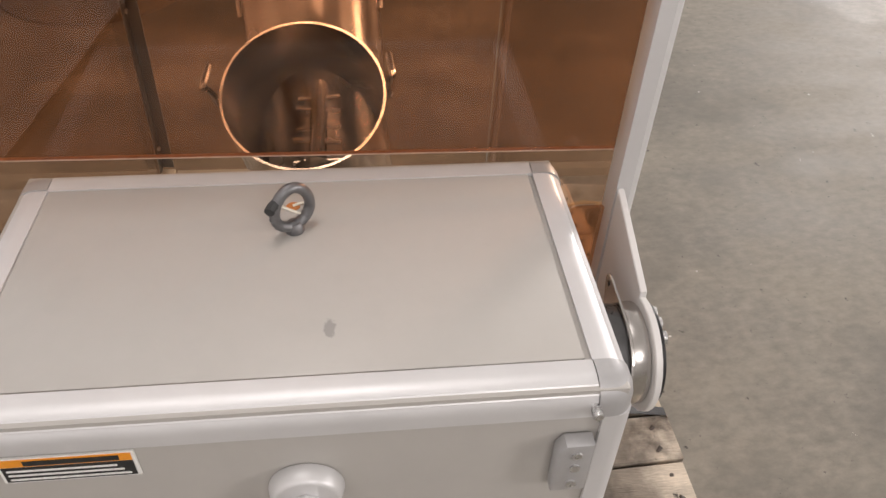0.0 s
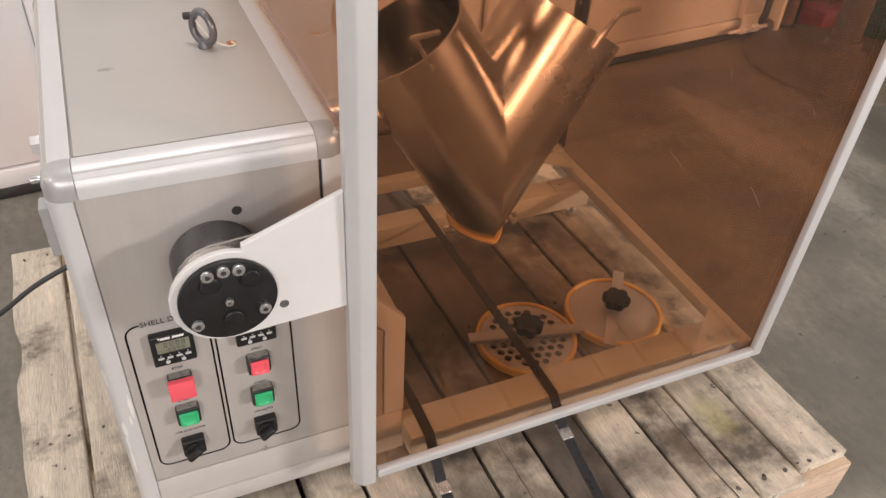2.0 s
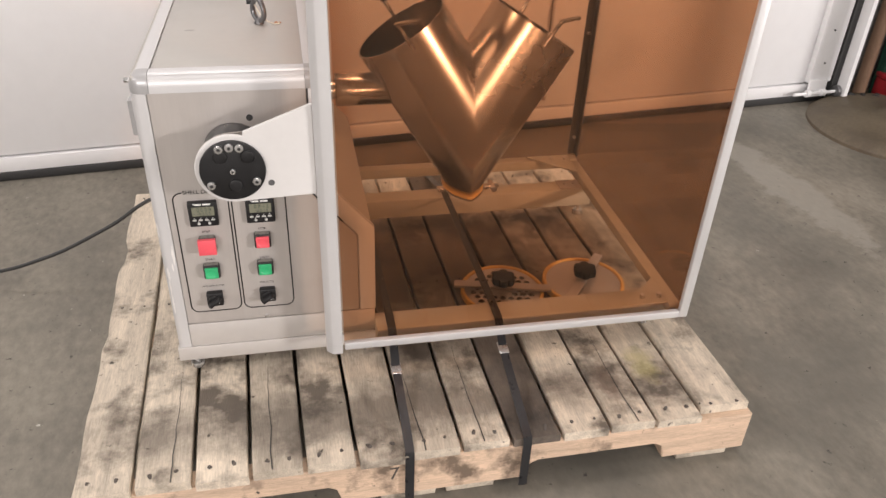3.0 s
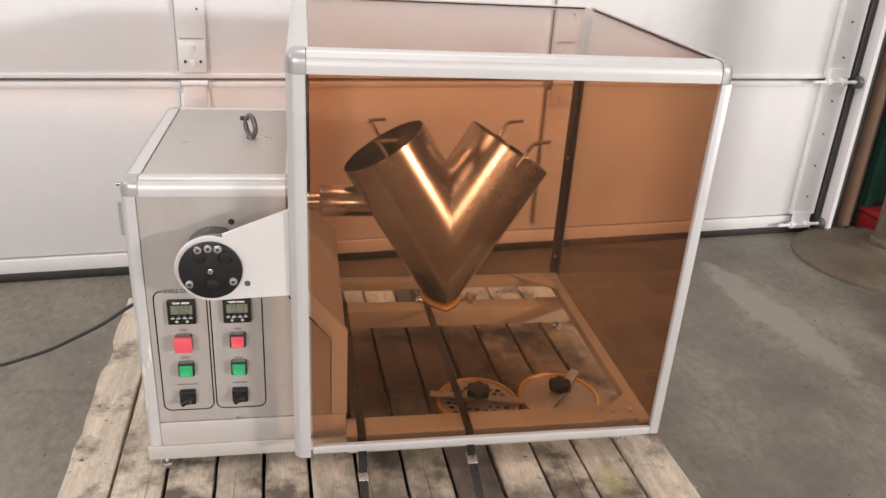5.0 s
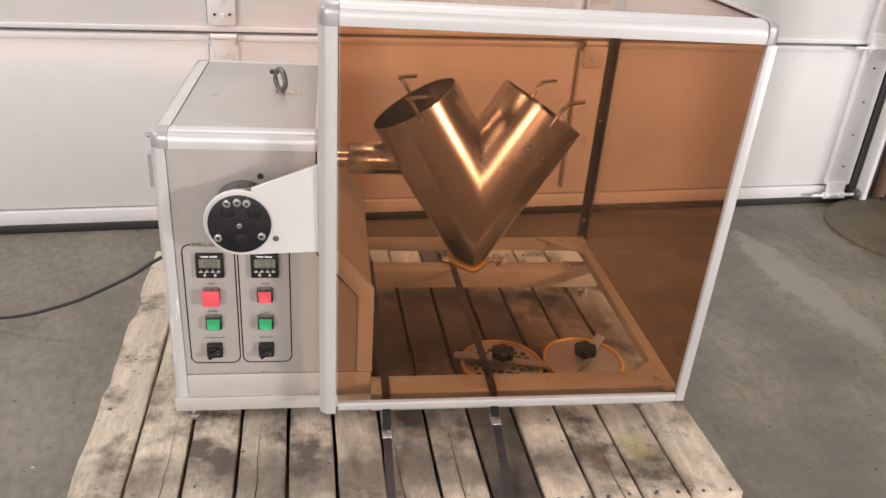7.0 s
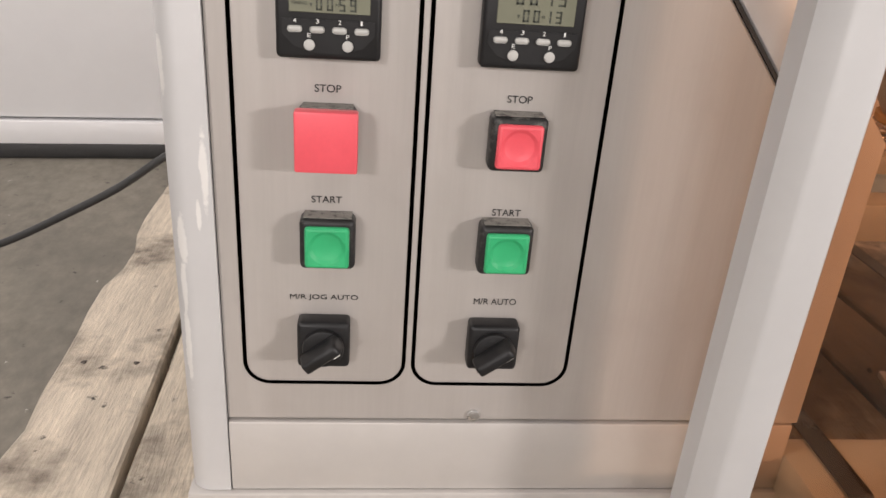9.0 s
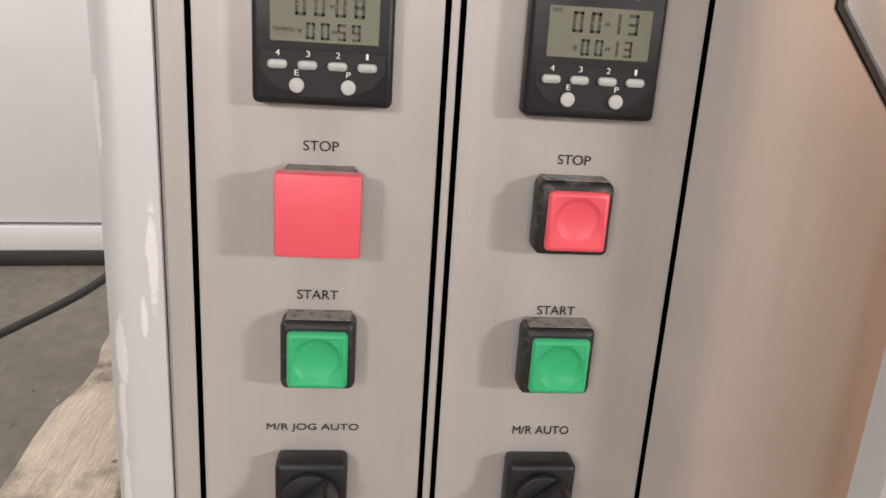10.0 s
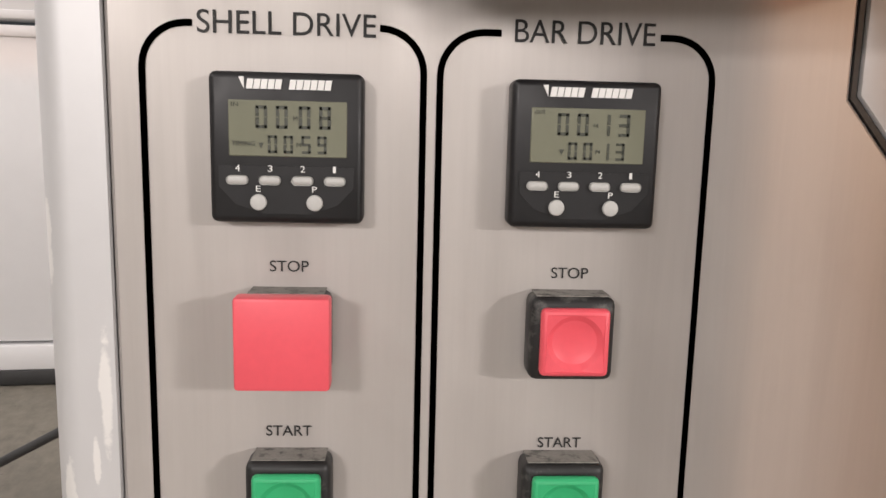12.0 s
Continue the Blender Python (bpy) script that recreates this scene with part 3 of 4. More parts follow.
def outline_frame(x0, x1, z0, z1, gap0, gap1, r=0.014, w=0.0022):
    """The printed frame: a rounded band, open at the top between gap0 and gap1."""
    line = [(gap1, z1)]
    for cx, cz, a0 in ((x1 - r, z1 - r, 90), (x1 - r, z0 + r, 0), (x0 + r, z0 + r, -90), (x0 + r, z1 - r, -180)):
        for k in range(9):
            a = radians(a0 - 90 * k / 8)
            line.append((cx + r * math.cos(a), cz + r * math.sin(a)))
    line.append((gap0, z1))
    bm = bmesh.new()
    rows = []
    for i, (a, b) in enumerate(line):
        p, q = line[max(i - 1, 0)], line[min(i + 1, len(line) - 1)]
        t = Vector((q[0] - p[0], q[1] - p[1])).normalized() * w / 2
        rows.append([bm.verts.new((a - t.y, y, b + t.x)) for y in (-0.0013,)] + [bm.verts.new((a + t.y, y, b - t.x)) for y in (-0.0013,)])
    for p, q in zip(rows, rows[1:]):
        bm.faces.new((p[0], q[0], q[1], p[1]))
    bmesh.ops.solidify(bm, geom=list(bm.faces), thickness=0.0004)
    bmesh.ops.recalc_face_normals(bm, faces=bm.faces)
    return bm


part("printed_frame", outline_frame(0.0525, 0.1417, 0.2585, 0.5065, 0.0685, 0.1275), M_INK, fp, "printed black frame line")
part("printed_frame", outline_frame(0.1470, 0.2367, 0.2585, 0.5062, 0.1665, 0.2185), M_INK, fp, "printed black frame line")
lettering("printed_text", "SHELL DRIVE", 0.0700, 0.5035, -0.0012, 0.0562, 0.0072, M_INK, fp)
lettering("printed_text", "BAR DRIVE", 0.1708, 0.5035, -0.0012, 0.0460, 0.0072, M_INK, fp)
for x, words, z, w in ((0.0983, "STOP", 0.4272, 0.0128), (0.1925, "STOP", 0.4262, 0.0126), (0.0978, "START", 0.3697, 0.0155), (0.1918, "START", 0.3656, 0.0152),
                       (0.0966, "M/R JOG AUTO", 0.3122, 0.0368), (0.1908, "M/R AUTO", 0.3120, 0.0238)):
    lettering("printed_text", words, x - w / 2, z, -0.0012, w, 0.0037, M_INK, fp)

SEGMENTS = {"0": "abcdef", "1": "bc", "3": "abcdg", "5": "acdfg", "7": "abc", "8": "abcdefg", "9": "abcdfg"}


def digit(ch, x, z, w, h, t, y, parent):
    """Seven-segment strokes of one digit."""
    for s in SEGMENTS[ch]:
        m = z + h / 2
        g = t * 0.15
        x0, x1, z0, z1 = {"a": (x + g, x + w - g, z + h - t, z + h), "g": (x + g, x + w - g, m - t / 2, m + t / 2), "d": (x + g, x + w - g, z, z + t),
                          "f": (x, x + t, m + g, z + h - g), "b": (x + w - t, x + w, m + g, z + h - g),
                          "e": (x, x + t, z + g, m - g), "c": (x + w - t, x + w, z + g, m - g)}[s]
        part("display_segment", box(x0, x1, y - 0.0002, y, z0, z1), M_SEG, parent)


def timer(x, upper, lower, word):
    """A square panel timer with a display and six keys; x is its left edge."""
    t = part("timer", box(x, x + 0.048, -0.0105, 0.0, 0.4445, 0.4915, 0.0022, 3), M_BLACK, machine, "black square panel timer with grey display")
    yf = -0.0105
    part("face_recess", prism([(x + 0.003, 0.4625), (x + 0.045, 0.4625), (x + 0.045, 0.456), (x + 0.040, 0.4505), (x + 0.031, 0.4475), (x + 0.017, 0.4475), (x + 0.008, 0.4505), (x + 0.003, 0.456)], yf - 0.0004, yf + 0.001, "y"), M_BLACK, t)
    part("display", box(x + 0.0062, x + 0.0428, yf - 0.0003, yf + 0.001, 0.4655, 0.4828, 0.0003, 1), M_LCD, t, "greenish grey liquid crystal display")
    for i, ch in enumerate(upper):
        digit(ch, x + 0.0146 + 0.0063 * i + (0.0007 if i > 1 else 0), 0.4742, 0.0036, 0.0070, 0.00098, yf - 0.0003, t)
    for i, ch in enumerate(lower):
        digit(ch, x + 0.0183 + 0.0049 * i + (0.0006 if i > 1 else 0), 0.4666, 0.0029, 0.0055, 0.00082, yf - 0.0003, t)
    lettering("display_word", word, x + 0.0072, 0.4808, yf - 0.0003, 0.0022 if word == "IN" else 0.0034, 0.0012, M_SEG, t)
    lettering("display_word", "M", x + 0.0262, 0.4768, yf - 0.0003, 0.0013, 0.0013, M_SEG, t)
    lettering("display_word", "M", x + 0.0272, 0.4686, yf - 0.0003, 0.0013, 0.0013, M_SEG, t)
    if word == "IN":
        lettering("display_word", "TIMING", x + 0.0072, 0.4688, yf - 0.0003, 0.0072, 0.0014, M_SEG, t)
    part("display_arrow", prism([(x + 0.0154, 0.4698), (x + 0.017, 0.4698), (x + 0.0162, 0.468)], yf - 0.0005, yf - 0.0002, "y"), M_SEG, t)
    # maker's mark: plain white slanted blocks
    part("maker_mark", prism([(x + 0.0095, 0.4898), (x + 0.0112, 0.4898), (x + 0.0112, 0.4862)], yf - 0.0005, yf, "y"), M_PRINT, t, "white printed mark")
    for k in range(12):
        if k != 5:
            mx = x + 0.0118 + 0.00218 * k
            part("maker_mark", prism([(mx, 0.4862), (mx + 0.0019, 0.4862), (mx + 0.0024, 0.4892), (mx + 0.0005, 0.4892)], yf - 0.0005, yf, "y"), M_PRINT, t, "white printed mark")
    for i, ch in enumerate("4321"):
        kx = x + 0.0088 + 0.0101 * i
        part("key", box(kx - 0.0034, kx + 0.0034, yf - 0.0016, yf, 0.4566, 0.4596, 0.0013, 3), M_KEY, t)
        lettering("key_number", ch, kx - 0.0006, 0.4608, yf - 0.0005, 0.0009 if ch == "1" else 0.0014, 0.002, M_PRINT, t)
    for kx, ch in ((x + 0.0153, "E"), (x + 0.0328, "P")):
        part("key", cyl((kx, yf, 0.4512), (kx, yf - 0.0018, 0.4512), 0.0026, seg=20, bev=0.0007), M_KEY, t)
        lettering("key_number", ch, kx - 0.0008, 0.4545, yf - 0.0005, 0.0015, 0.0019, M_PRINT, t)
    return t


timer(0.075, "0008", "0059", "IN")
timer(0.1695, "0013", "0013", "OUT")


def push_button(x, z, material, big=False):
    b = part("push_button", box(x - 0.0142, x + 0.0142, -0.0130, 0.0, z - 0.0142, z + 0.0142, 0.003, 3), M_COLLAR, machine,
             ("red" if material is M_RED else "green") + " square push button in a black collar")
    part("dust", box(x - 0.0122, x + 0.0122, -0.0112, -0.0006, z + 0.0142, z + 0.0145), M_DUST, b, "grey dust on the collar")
    if big:
        part("button_cap", box(x - 0.0150, x + 0.0150, -0.0215, -0.0134, z - 0.0150, z + 0.0150, 0.0012, 2), material, b, "flat square red cap")
    else:
        # a cap with a round finger hollow
        cap = box(x - 0.0113, x + 0.0113, -0.0175, -0.0132, z - 0.0113, z + 0.0113, 0.0018, 3)
        front_face = min(cap.faces, key=lambda f: f.calc_center_median().y)
        bmesh.ops.delete(cap, geom=[front_face], context="FACES_ONLY")
        rim = [v for v in cap.verts if v.co.y < -0.01749]
        rim.sort(key=lambda v: math.atan2(v.co.z - z, v.co.x - x))
        n = 40
        rings = []
        for k in range(6):
            r = 0.0090 * (1 - k / 5.0) + 0.0002
            rings.append([cap.verts.new((x + r * math.cos(2 * math.pi * a / n), -0.0175 + 0.0030 * math.sqrt(1 - (r / 0.0093) ** 2), z + r * math.sin(2 * math.pi * a / n))) for a in range(n)])
        edges = [cap.edges.new((rings[0][a], rings[0][(a + 1) % n])) for a in range(n)]
        edges += [e for e in cap.edges if len(e.link_faces) == 1 and e not in edges]
        for p_, q_ in zip(rings, rings[1:]):
            for a in range(n):
                cap.faces.new((p_[a], p_[(a + 1) % n], q_[(a + 1) % n], q_[a]))
        cap.faces.new(rings[-1])
        bmesh.ops.triangle_fill(cap, use_beauty=True, edges=edges)
        bmesh.ops.recalc_face_normals(cap, faces=cap.faces)
        part("button_cap", cap, material, b, "square cap with a round finger hollow", 16)
    return b


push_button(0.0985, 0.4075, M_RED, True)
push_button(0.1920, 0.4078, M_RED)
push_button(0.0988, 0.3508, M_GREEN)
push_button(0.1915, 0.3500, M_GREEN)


def selector(x, z):
    s = part("selector_switch", box(x - 0.0142, x + 0.0142, -0.0125, 0.0, z - 0.0142, z + 0.0142, 0.0026, 3), M_BLACK, machine, "black rotary selector switch with a lever knob")
    # round skirt with a pointer tip, and a waisted lever across it
    a = radians(38)
    skirt = cyl((x, -0.0125, z), (x, -0.0165, z), 0.0112, seg=32, bev=0.001)
    tip = radians(238)
    c, d = math.cos(tip), math.sin(tip)
    prism([(x + 0.0105 * c - 0.0045 * d, z + 0.0105 * d + 0.0045 * c), (x + 0.0158 * c, z + 0.0158 * d), (x + 0.0105 * c + 0.0045 * d, z + 0.0105 * d - 0.0045 * c)], -0.0162, -0.0130, "y", bm=skirt)
    part("skirt", skirt, M_BLACK, s)
    lev = box(-0.0128, 0.0118, -0.0275, -0.0160, -0.0052, 0.0052, 0.0022, 3)
    for v in lev.verts:
        v.co.z *= 1 - 0.42 * (-v.co.y - 0.016) / 0.0115
        v.co.x *= 1 - 0.10 * (-v.co.y - 0.016) / 0.0115
    lev.transform(Matrix.Translation((x, 0, z)) @ Matrix.Rotation(-a, 4, "Y"))
    part("lever_knob", lev, M_BLACK, s)
    pt = box(0.0045, 0.0085, -0.0242, -0.0230, -0.0046, -0.0036)
    pt.transform(Matrix.Translation((x, 0, z)) @ Matrix.Rotation(-a, 4, "Y"))
    part("pointer_mark", pt, M_PRINT, s)


selector(0.0968, 0.2900)
selector(0.1906, 0.2898)

# ---- hinge arm and hub ----
HX, HZ = 0.1625, 0.5805
hub = part("hinge_hub", cyl((HX, 0.0, HZ), (HX, -0.0440, HZ), 0.0485, seg=56, bev=0.002), M_HUB, machine, "dark grey round hinge hub")
part("hub_ring", cyl((HX, -0.0440, HZ), (HX, -0.0640, HZ), 0.0500, seg=56, bev=0.002), M_STEEL, hub, "bright steel spacer ring")
TAB = [(HX + 0.051 * math.cos(radians(a)), HZ + 0.051 * math.sin(radians(a))) for a in (100, 115, 130, 145)]
TAB += [(HX - 0.01, HZ), (HX + 0.05, HZ + 0.005)] + [(0.214 + 0.009 * math.cos(radians(a)), 0.6265 + 0.009 * math.sin(radians(a))) for a in (-10, 20, 50, 80, 105)]
part("hub_tab", prism(TAB, -0.0475, -0.0445, "y", 0.0006, 1), M_STEEL, hub, "thin steel stop plate with a hole")
part("tab_hole", cyl((0.2125, -0.0478, 0.6265), (0.2125, -0.0442, 0.6265), 0.0028, seg=14), M_RUBBER, hub)
ARM = [(0.2895, 0.684), (0.183, 0.642)]
for k in range(15):
    a = radians(70 + 200 * k / 14)
    ARM.append((HX + 0.058 * math.cos(a), HZ + 0.058 * math.sin(a)))
ARM += [(0.2895, 0.5285)]
arm = part("hinge_arm", prism(ARM, -0.0715, -0.0645, "y", 0.001, 1), M_WHITE, machine, "white coated triangular hinge arm")
part("hub_disc", cyl((HX, -0.0717, HZ), (HX, -0.0775, HZ), 0.0505, seg=64, bev=0.001), M_BLACK, arm, "black round hub disc")
for dx, dz, r in ((-0.0165, 0.0245, 0.010), (0.0245, 0.0235, 0.010), (0.0025, -0.0255, 0.010)):
    part("blind_plug", cyl((HX + dx, -0.0774, HZ + dz), (HX + dx, -0.0802, HZ + dz), r + 0.0015, r, seg=28, bev=0.0008), M_BLACK, arm, "raised black plug")
for dx, dz in ((-0.0175, 0.0385), (-0.0015, 0.0405), (0.0135, 0.0390), (-0.0345, -0.0225), (0.0350, -0.0190), (0.0, 0.0)):
    bm = cyl((HX + dx, -0.0775, HZ + dz), (HX + dx, -0.0820, HZ + dz), 0.0066 if dx or dz else 0.0045, seg=18, bev=0.0008)
    cyl((HX + dx, -0.0819, HZ + dz), (HX + dx, -0.0824, HZ + dz), 0.0024, seg=6, bm=bm)
    bolt = part("hub_bolt", bm, M_BOLT, arm, "bright socket screw")
    part("socket", cyl((HX + dx, -0.0823, HZ + dz), (HX + dx, -0.0827, HZ + dz), 0.0029 if dx or dz else 0.0016, seg=6), M_RUBBER, bolt, "dark hexagon socket")
part("arm_hole", cyl((0.2195, -0.0719, 0.5535), (0.2195, -0.0680, 0.5535), 0.0052, seg=18), M_DARKSTEEL, arm)

# ---- hood ----
HX0, HX1, HY0, HY1, HZ0, HZ1 = 0.290, 1.009, -0.082, 0.606, 0.200, 0.941
hood = new("hood")
hood.parent = machine
tagged(hood, "hinged clear bronze acrylic hood in a silver frame")
hood.matrix_basis = Matrix.Translation((0, HY0, HZ0)) @ pose(0, 0, 0, 0.9) @ Matrix.Translation((0, -HY0, -HZ0))
POST = [(HX0, HY0 + 0.011), (HX0 + 0.002, HY0 + 0.0085), (HX0 + 0.009, HY0 + 0.002), (HX0 + 0.012, HY0), (HX0 + 0.028, HY0), (HX0 + 0.0295, HY0 + 0.0015), (HX0 + 0.0295, HY0 + 0.026), (HX0, HY0 + 0.026)]
part("hood_post", prism(POST, 0.193, HZ1 - 0.034, "z", 0.001, 1), M_ALU, hood, "silver chamfered hood post")
part("hood_panel", prism([(HY0 + 0.027, 0.53), (-0.012, 0.53), (-0.012, 0.628), (-0.018, 0.640), (-0.028, 0.645), (HY0 + 0.027, 0.645)], HX0 + 0.018, HX0 + 0.023, "x", 0.0), M_BRONZE, hood, "small clear bronze side guard")
edge_trim("x", (HY0, HZ1), 1, -1, HX0 + 0.031, HX1 - 0.022, r=0.022, w=0.034, parent=hood, name="hood_rail")
edge_trim("x", (HY1, HZ1), -1, -1, HX0 + 0.022, HX1 - 0.022, r=0.010, w=0.016, parent=hood, name="hood_rail")
edge_trim("y", (HX0, HZ1), 1, -1, HY0 + 0.034, HY1 - 0.02, r=0.022, w=0.034, parent=hood, name="hood_rail")
edge_trim("y", (HX1, HZ1), -1, -1, HY0 + 0.034, HY1 - 0.02, r=0.008, w=0.012, parent=hood, name="hood_rail")


def hood_cap(x, sx, w):
    bm = box(min(x, x + sx * w), max(x, x + sx * w), HY0 - 0.0008, HY0 + 0.034, HZ1 - 0.034, HZ1 + 0.0008)
    keep = [e for e in bm.edges if sum(abs(v.co.x - x) < 1e-5 for v in e.verts) + sum(v.co.y < HY0 for v in e.verts) + sum(v.co.z > HZ1 for v in e.verts) >= 4]
    bmesh.ops.bevel(bm, geom=keep, offset=min(0.018, w * 0.7), segments=6, profile=0.5, affect="EDGES")
    return part("hood_corner_cap", bm, M_CAP, hood, "grey moulded corner cap")


hood_cap(HX0 - 0.0008, 1, 0.031)
hood_cap(HX1 + 0.0008, -1, 0.022)
part("hood_trim", box(HX1 - 0.018, HX1, HY0 + 0.001, HY0 + 0.012, HZ0, HZ1 - 0.035, 0.002), M_ALU, hood, "thin light edge strip")
part("hood_trim", box(HX0 + 0.033, HX1 - 0.0185, HY0 + 0.001, HY0 + 0.012, HZ0, HZ0 + 0.016, 0.002), M_ALU, hood, "thin light edge strip")
part("hood_panel", box(HX0 + 0.033, HX1 - 0.004, HY0 + 0.013, HY0 + 0.018, HZ0 + 0.002, HZ1 - 0.006), M_BRONZE, hood, "clear bronze acrylic sheet")
part("hood_panel", box(HX0 + 0.010, HX0 + 0.015, HY0 + 0.034, HY1 - 0.006, 0.7258, HZ1 - 0.006), M_BRONZE, hood, "clear bronze acrylic sheet")
part("sheet_edge", box(HX0 + 0.0098, HX0 + 0.0152, HY0 + 0.034, HY1 - 0.006, 0.7244, 0.7257), M_ACRYLEDGE, hood, "polished pale edge of the acrylic sheet")
part("hood_panel", box(HX1 - 0.008, HX1 - 0.003, HY0 + 0.020, HY1 - 0.006, HZ0 + 0.002, HZ1 - 0.006), M_BRONZE, hood, "clear bronze acrylic sheet")
part("hood_panel", box(HX0 + 0.016, HX1 - 0.010, HY1 - 0.010, HY1 - 0.005, HZ0 + 0.002, HZ1 - 0.006), M_BRONZE, hood, "clear bronze acrylic sheet")
part("hood_panel", box(HX0 + 0.016, HX1 - 0.004, HY0 + 0.020, HY1 - 0.004, HZ1 - 0.010, HZ1 - 0.005), M_BRONZE, hood, "clear bronze acrylic sheet")
for x0 in (HX1 - 0.030, HX0 + 0.016):
    bm = box(x0, x0 + 0.022, HY1 - 0.015, HY1 - 0.011, HZ0 + 0.03, HZ1 - 0.02, 0.001)
    box(x0 + (0.018 if x0 > 0.6 else 0), x0 + (0.022 if x0 > 0.6 else 0.004), HY1 - 0.035, HY1 - 0.011, HZ0 + 0.03, HZ1 - 0.02, 0.001, bm=bm)
    bp = part("back_post", bm, M_DARKSTEEL, hood, "dark grey angle post with screws")
    for z in (0.28, 0.56, 0.72, 0.86):
        part("screw", cyl((x0 + 0.011, HY1 - 0.015, z), (x0 + 0.011, HY1 - 0.019, z), 0.0045, seg=10), M_BOLT, hood)
part("hood_sill", box(XS + 0.002, HX1 - 0.010, HY1 - 0.038, HY1 - 0.011, HZ0, HZ0 + 0.026, 0.002), M_BEAM, hood, "aluminium bottom rail")
part("hood_sill", box(HX1 - 0.034, HX1 - 0.0095, HY0 + 0.02, HY1 - 0.040, HZ0, HZ0 + 0.022, 0.002), M_BEAM, hood, "aluminium bottom rail")
g1 = part("gusset", prism([(HX1 - 0.036, HY0 + 0.022), (HX1 - 0.036, HY0 + 0.105), (HX1 - 0.135, HY0 + 0.022)], HZ0 + 0.024, HZ0 + 0.028, "z"), M_BEAM, hood, "triangular corner gusset")
g2 = part("gusset", prism([(HX1 - 0.036, HY1 - 0.022), (HX1 - 0.036, HY1 - 0.12), (HX1 - 0.15, HY1 - 0.022)], HZ0 + 0.028, HZ0 + 0.032, "z"), M_BEAM, hood, "triangular corner gusset")
for g, y in ((g1, HY0 + 0.04), (g2, HY1 - 0.045)):
    for dx in (0.05, 0.085):
        part("screw", cyl((HX1 - dx, y, HZ0 + 0.028), (HX1 - dx, y, HZ0 + 0.037), 0.005, seg=10), M_BOLT, hood)
for y, z, dy, dz in ((0.20, 0.40, 0.05, 0.012), (0.02, 0.44, 0.03, 0.02), (0.16, 0.60, 0.006, 0.012), (-0.01, 0.62, 0.004, 0.008)):
    part("scratch", rod([(HX1 - 0.0086, y, z), (HX1 - 0.0086, y + dy * 0.5, z + dz * 0.6), (HX1 - 0.0086, y + dy, z + dz)], 0.0003, 5), M_SEAM, hood)
part("base_beam", box(XS - 0.002, 0.985, -0.040, 0.016, 0.164, 0.207, 0.003), M_BEAM, machine, "light grey hollow base beam")
part("base_beam", box(XS - 0.002, 1.003, 0.452, 0.502, 0.160, 0.209, 0.003), M_BEAM, machine, "light grey hollow base beam")
plate = part("bracket_plate", box(0.918, 0.998, 0.456, 0.498, 0.2092, 0.2128, 0.0008, 1), M_PANEL, machine, "bright steel bracket plate")
for x in (0.935, 0.958, 0.981):
    part("screw", cyl((x, 0.477, 0.2128), (x, 0.477, 0.2155), 0.004, seg=10), M_BOLT, plate)

# ---- shell ----
SX, SY, SZ, TILT = 0.607, 0.25, 0.580, -3
R, LEG, ALPHA = 0.095, 0.251, radians(32)
WO, WC = -0.096, -0.213


def shell_leg(side):
    """One leg of the V: a tube cut by the mirror plane and by the outlet plane, with wall and rim."""
    bm = bmesh.new()
    n, m = 72, 10
    sa, ca = math.sin(ALPHA), math.cos(ALPHA)

    def skin(r, top):
        grid = []
        for k in range(n):
            f = 2 * math.pi * k / n
            s0 = max(r * math.cos(f) * ca / sa, (WC - WO - r * math.cos(f) * sa) / ca)
            col = []
            for j in range(m + 1):
                s = s0 + (top - s0) * j / m
                x = min(r * math.cos(f) * ca - s * sa, 0.0)
                col.append(bm.verts.new((side * x, r * math.sin(f), WO + r * math.cos(f) * sa + s * ca)))
            grid.append(col)
        return grid
    outer, inner = skin(R, LEG), skin(R - 0.003, LEG)
    for k in range(n):
        q = (k + 1) % n
        for j in range(m):
            bm.faces.new((outer[k][j], outer[q][j], outer[q][j + 1], outer[k][j + 1]))
            bm.faces.new((inner[k][j], inner[k][j + 1], inner[q][j + 1], inner[q][j]))
        bm.faces.new((outer[k][m], outer[q][m], inner[q][m], inner[k][m]))
    bmesh.ops.recalc_face_normals(bm, faces=bm.faces)
    return bm


def lens(scale):
    """Outline of the outlet at the foot of the V."""
    pts = []
    sa, ca = math.sin(ALPHA), math.cos(ALPHA)
    for k in range(721):
        f = radians(k / 2)
        s = (WC - WO - R * math.cos(f) * sa) / ca
        x = R * math.cos(f) * ca - s * sa
        if x <= 0 and math.cos(f) < 0:
            pts.append((x, R * math.sin(f)))
    pts = pts[::8]
    return [(scale * a, scale * b) for a, b in pts] + [(-scale * a, scale * b) for a, b in pts[::-1]]


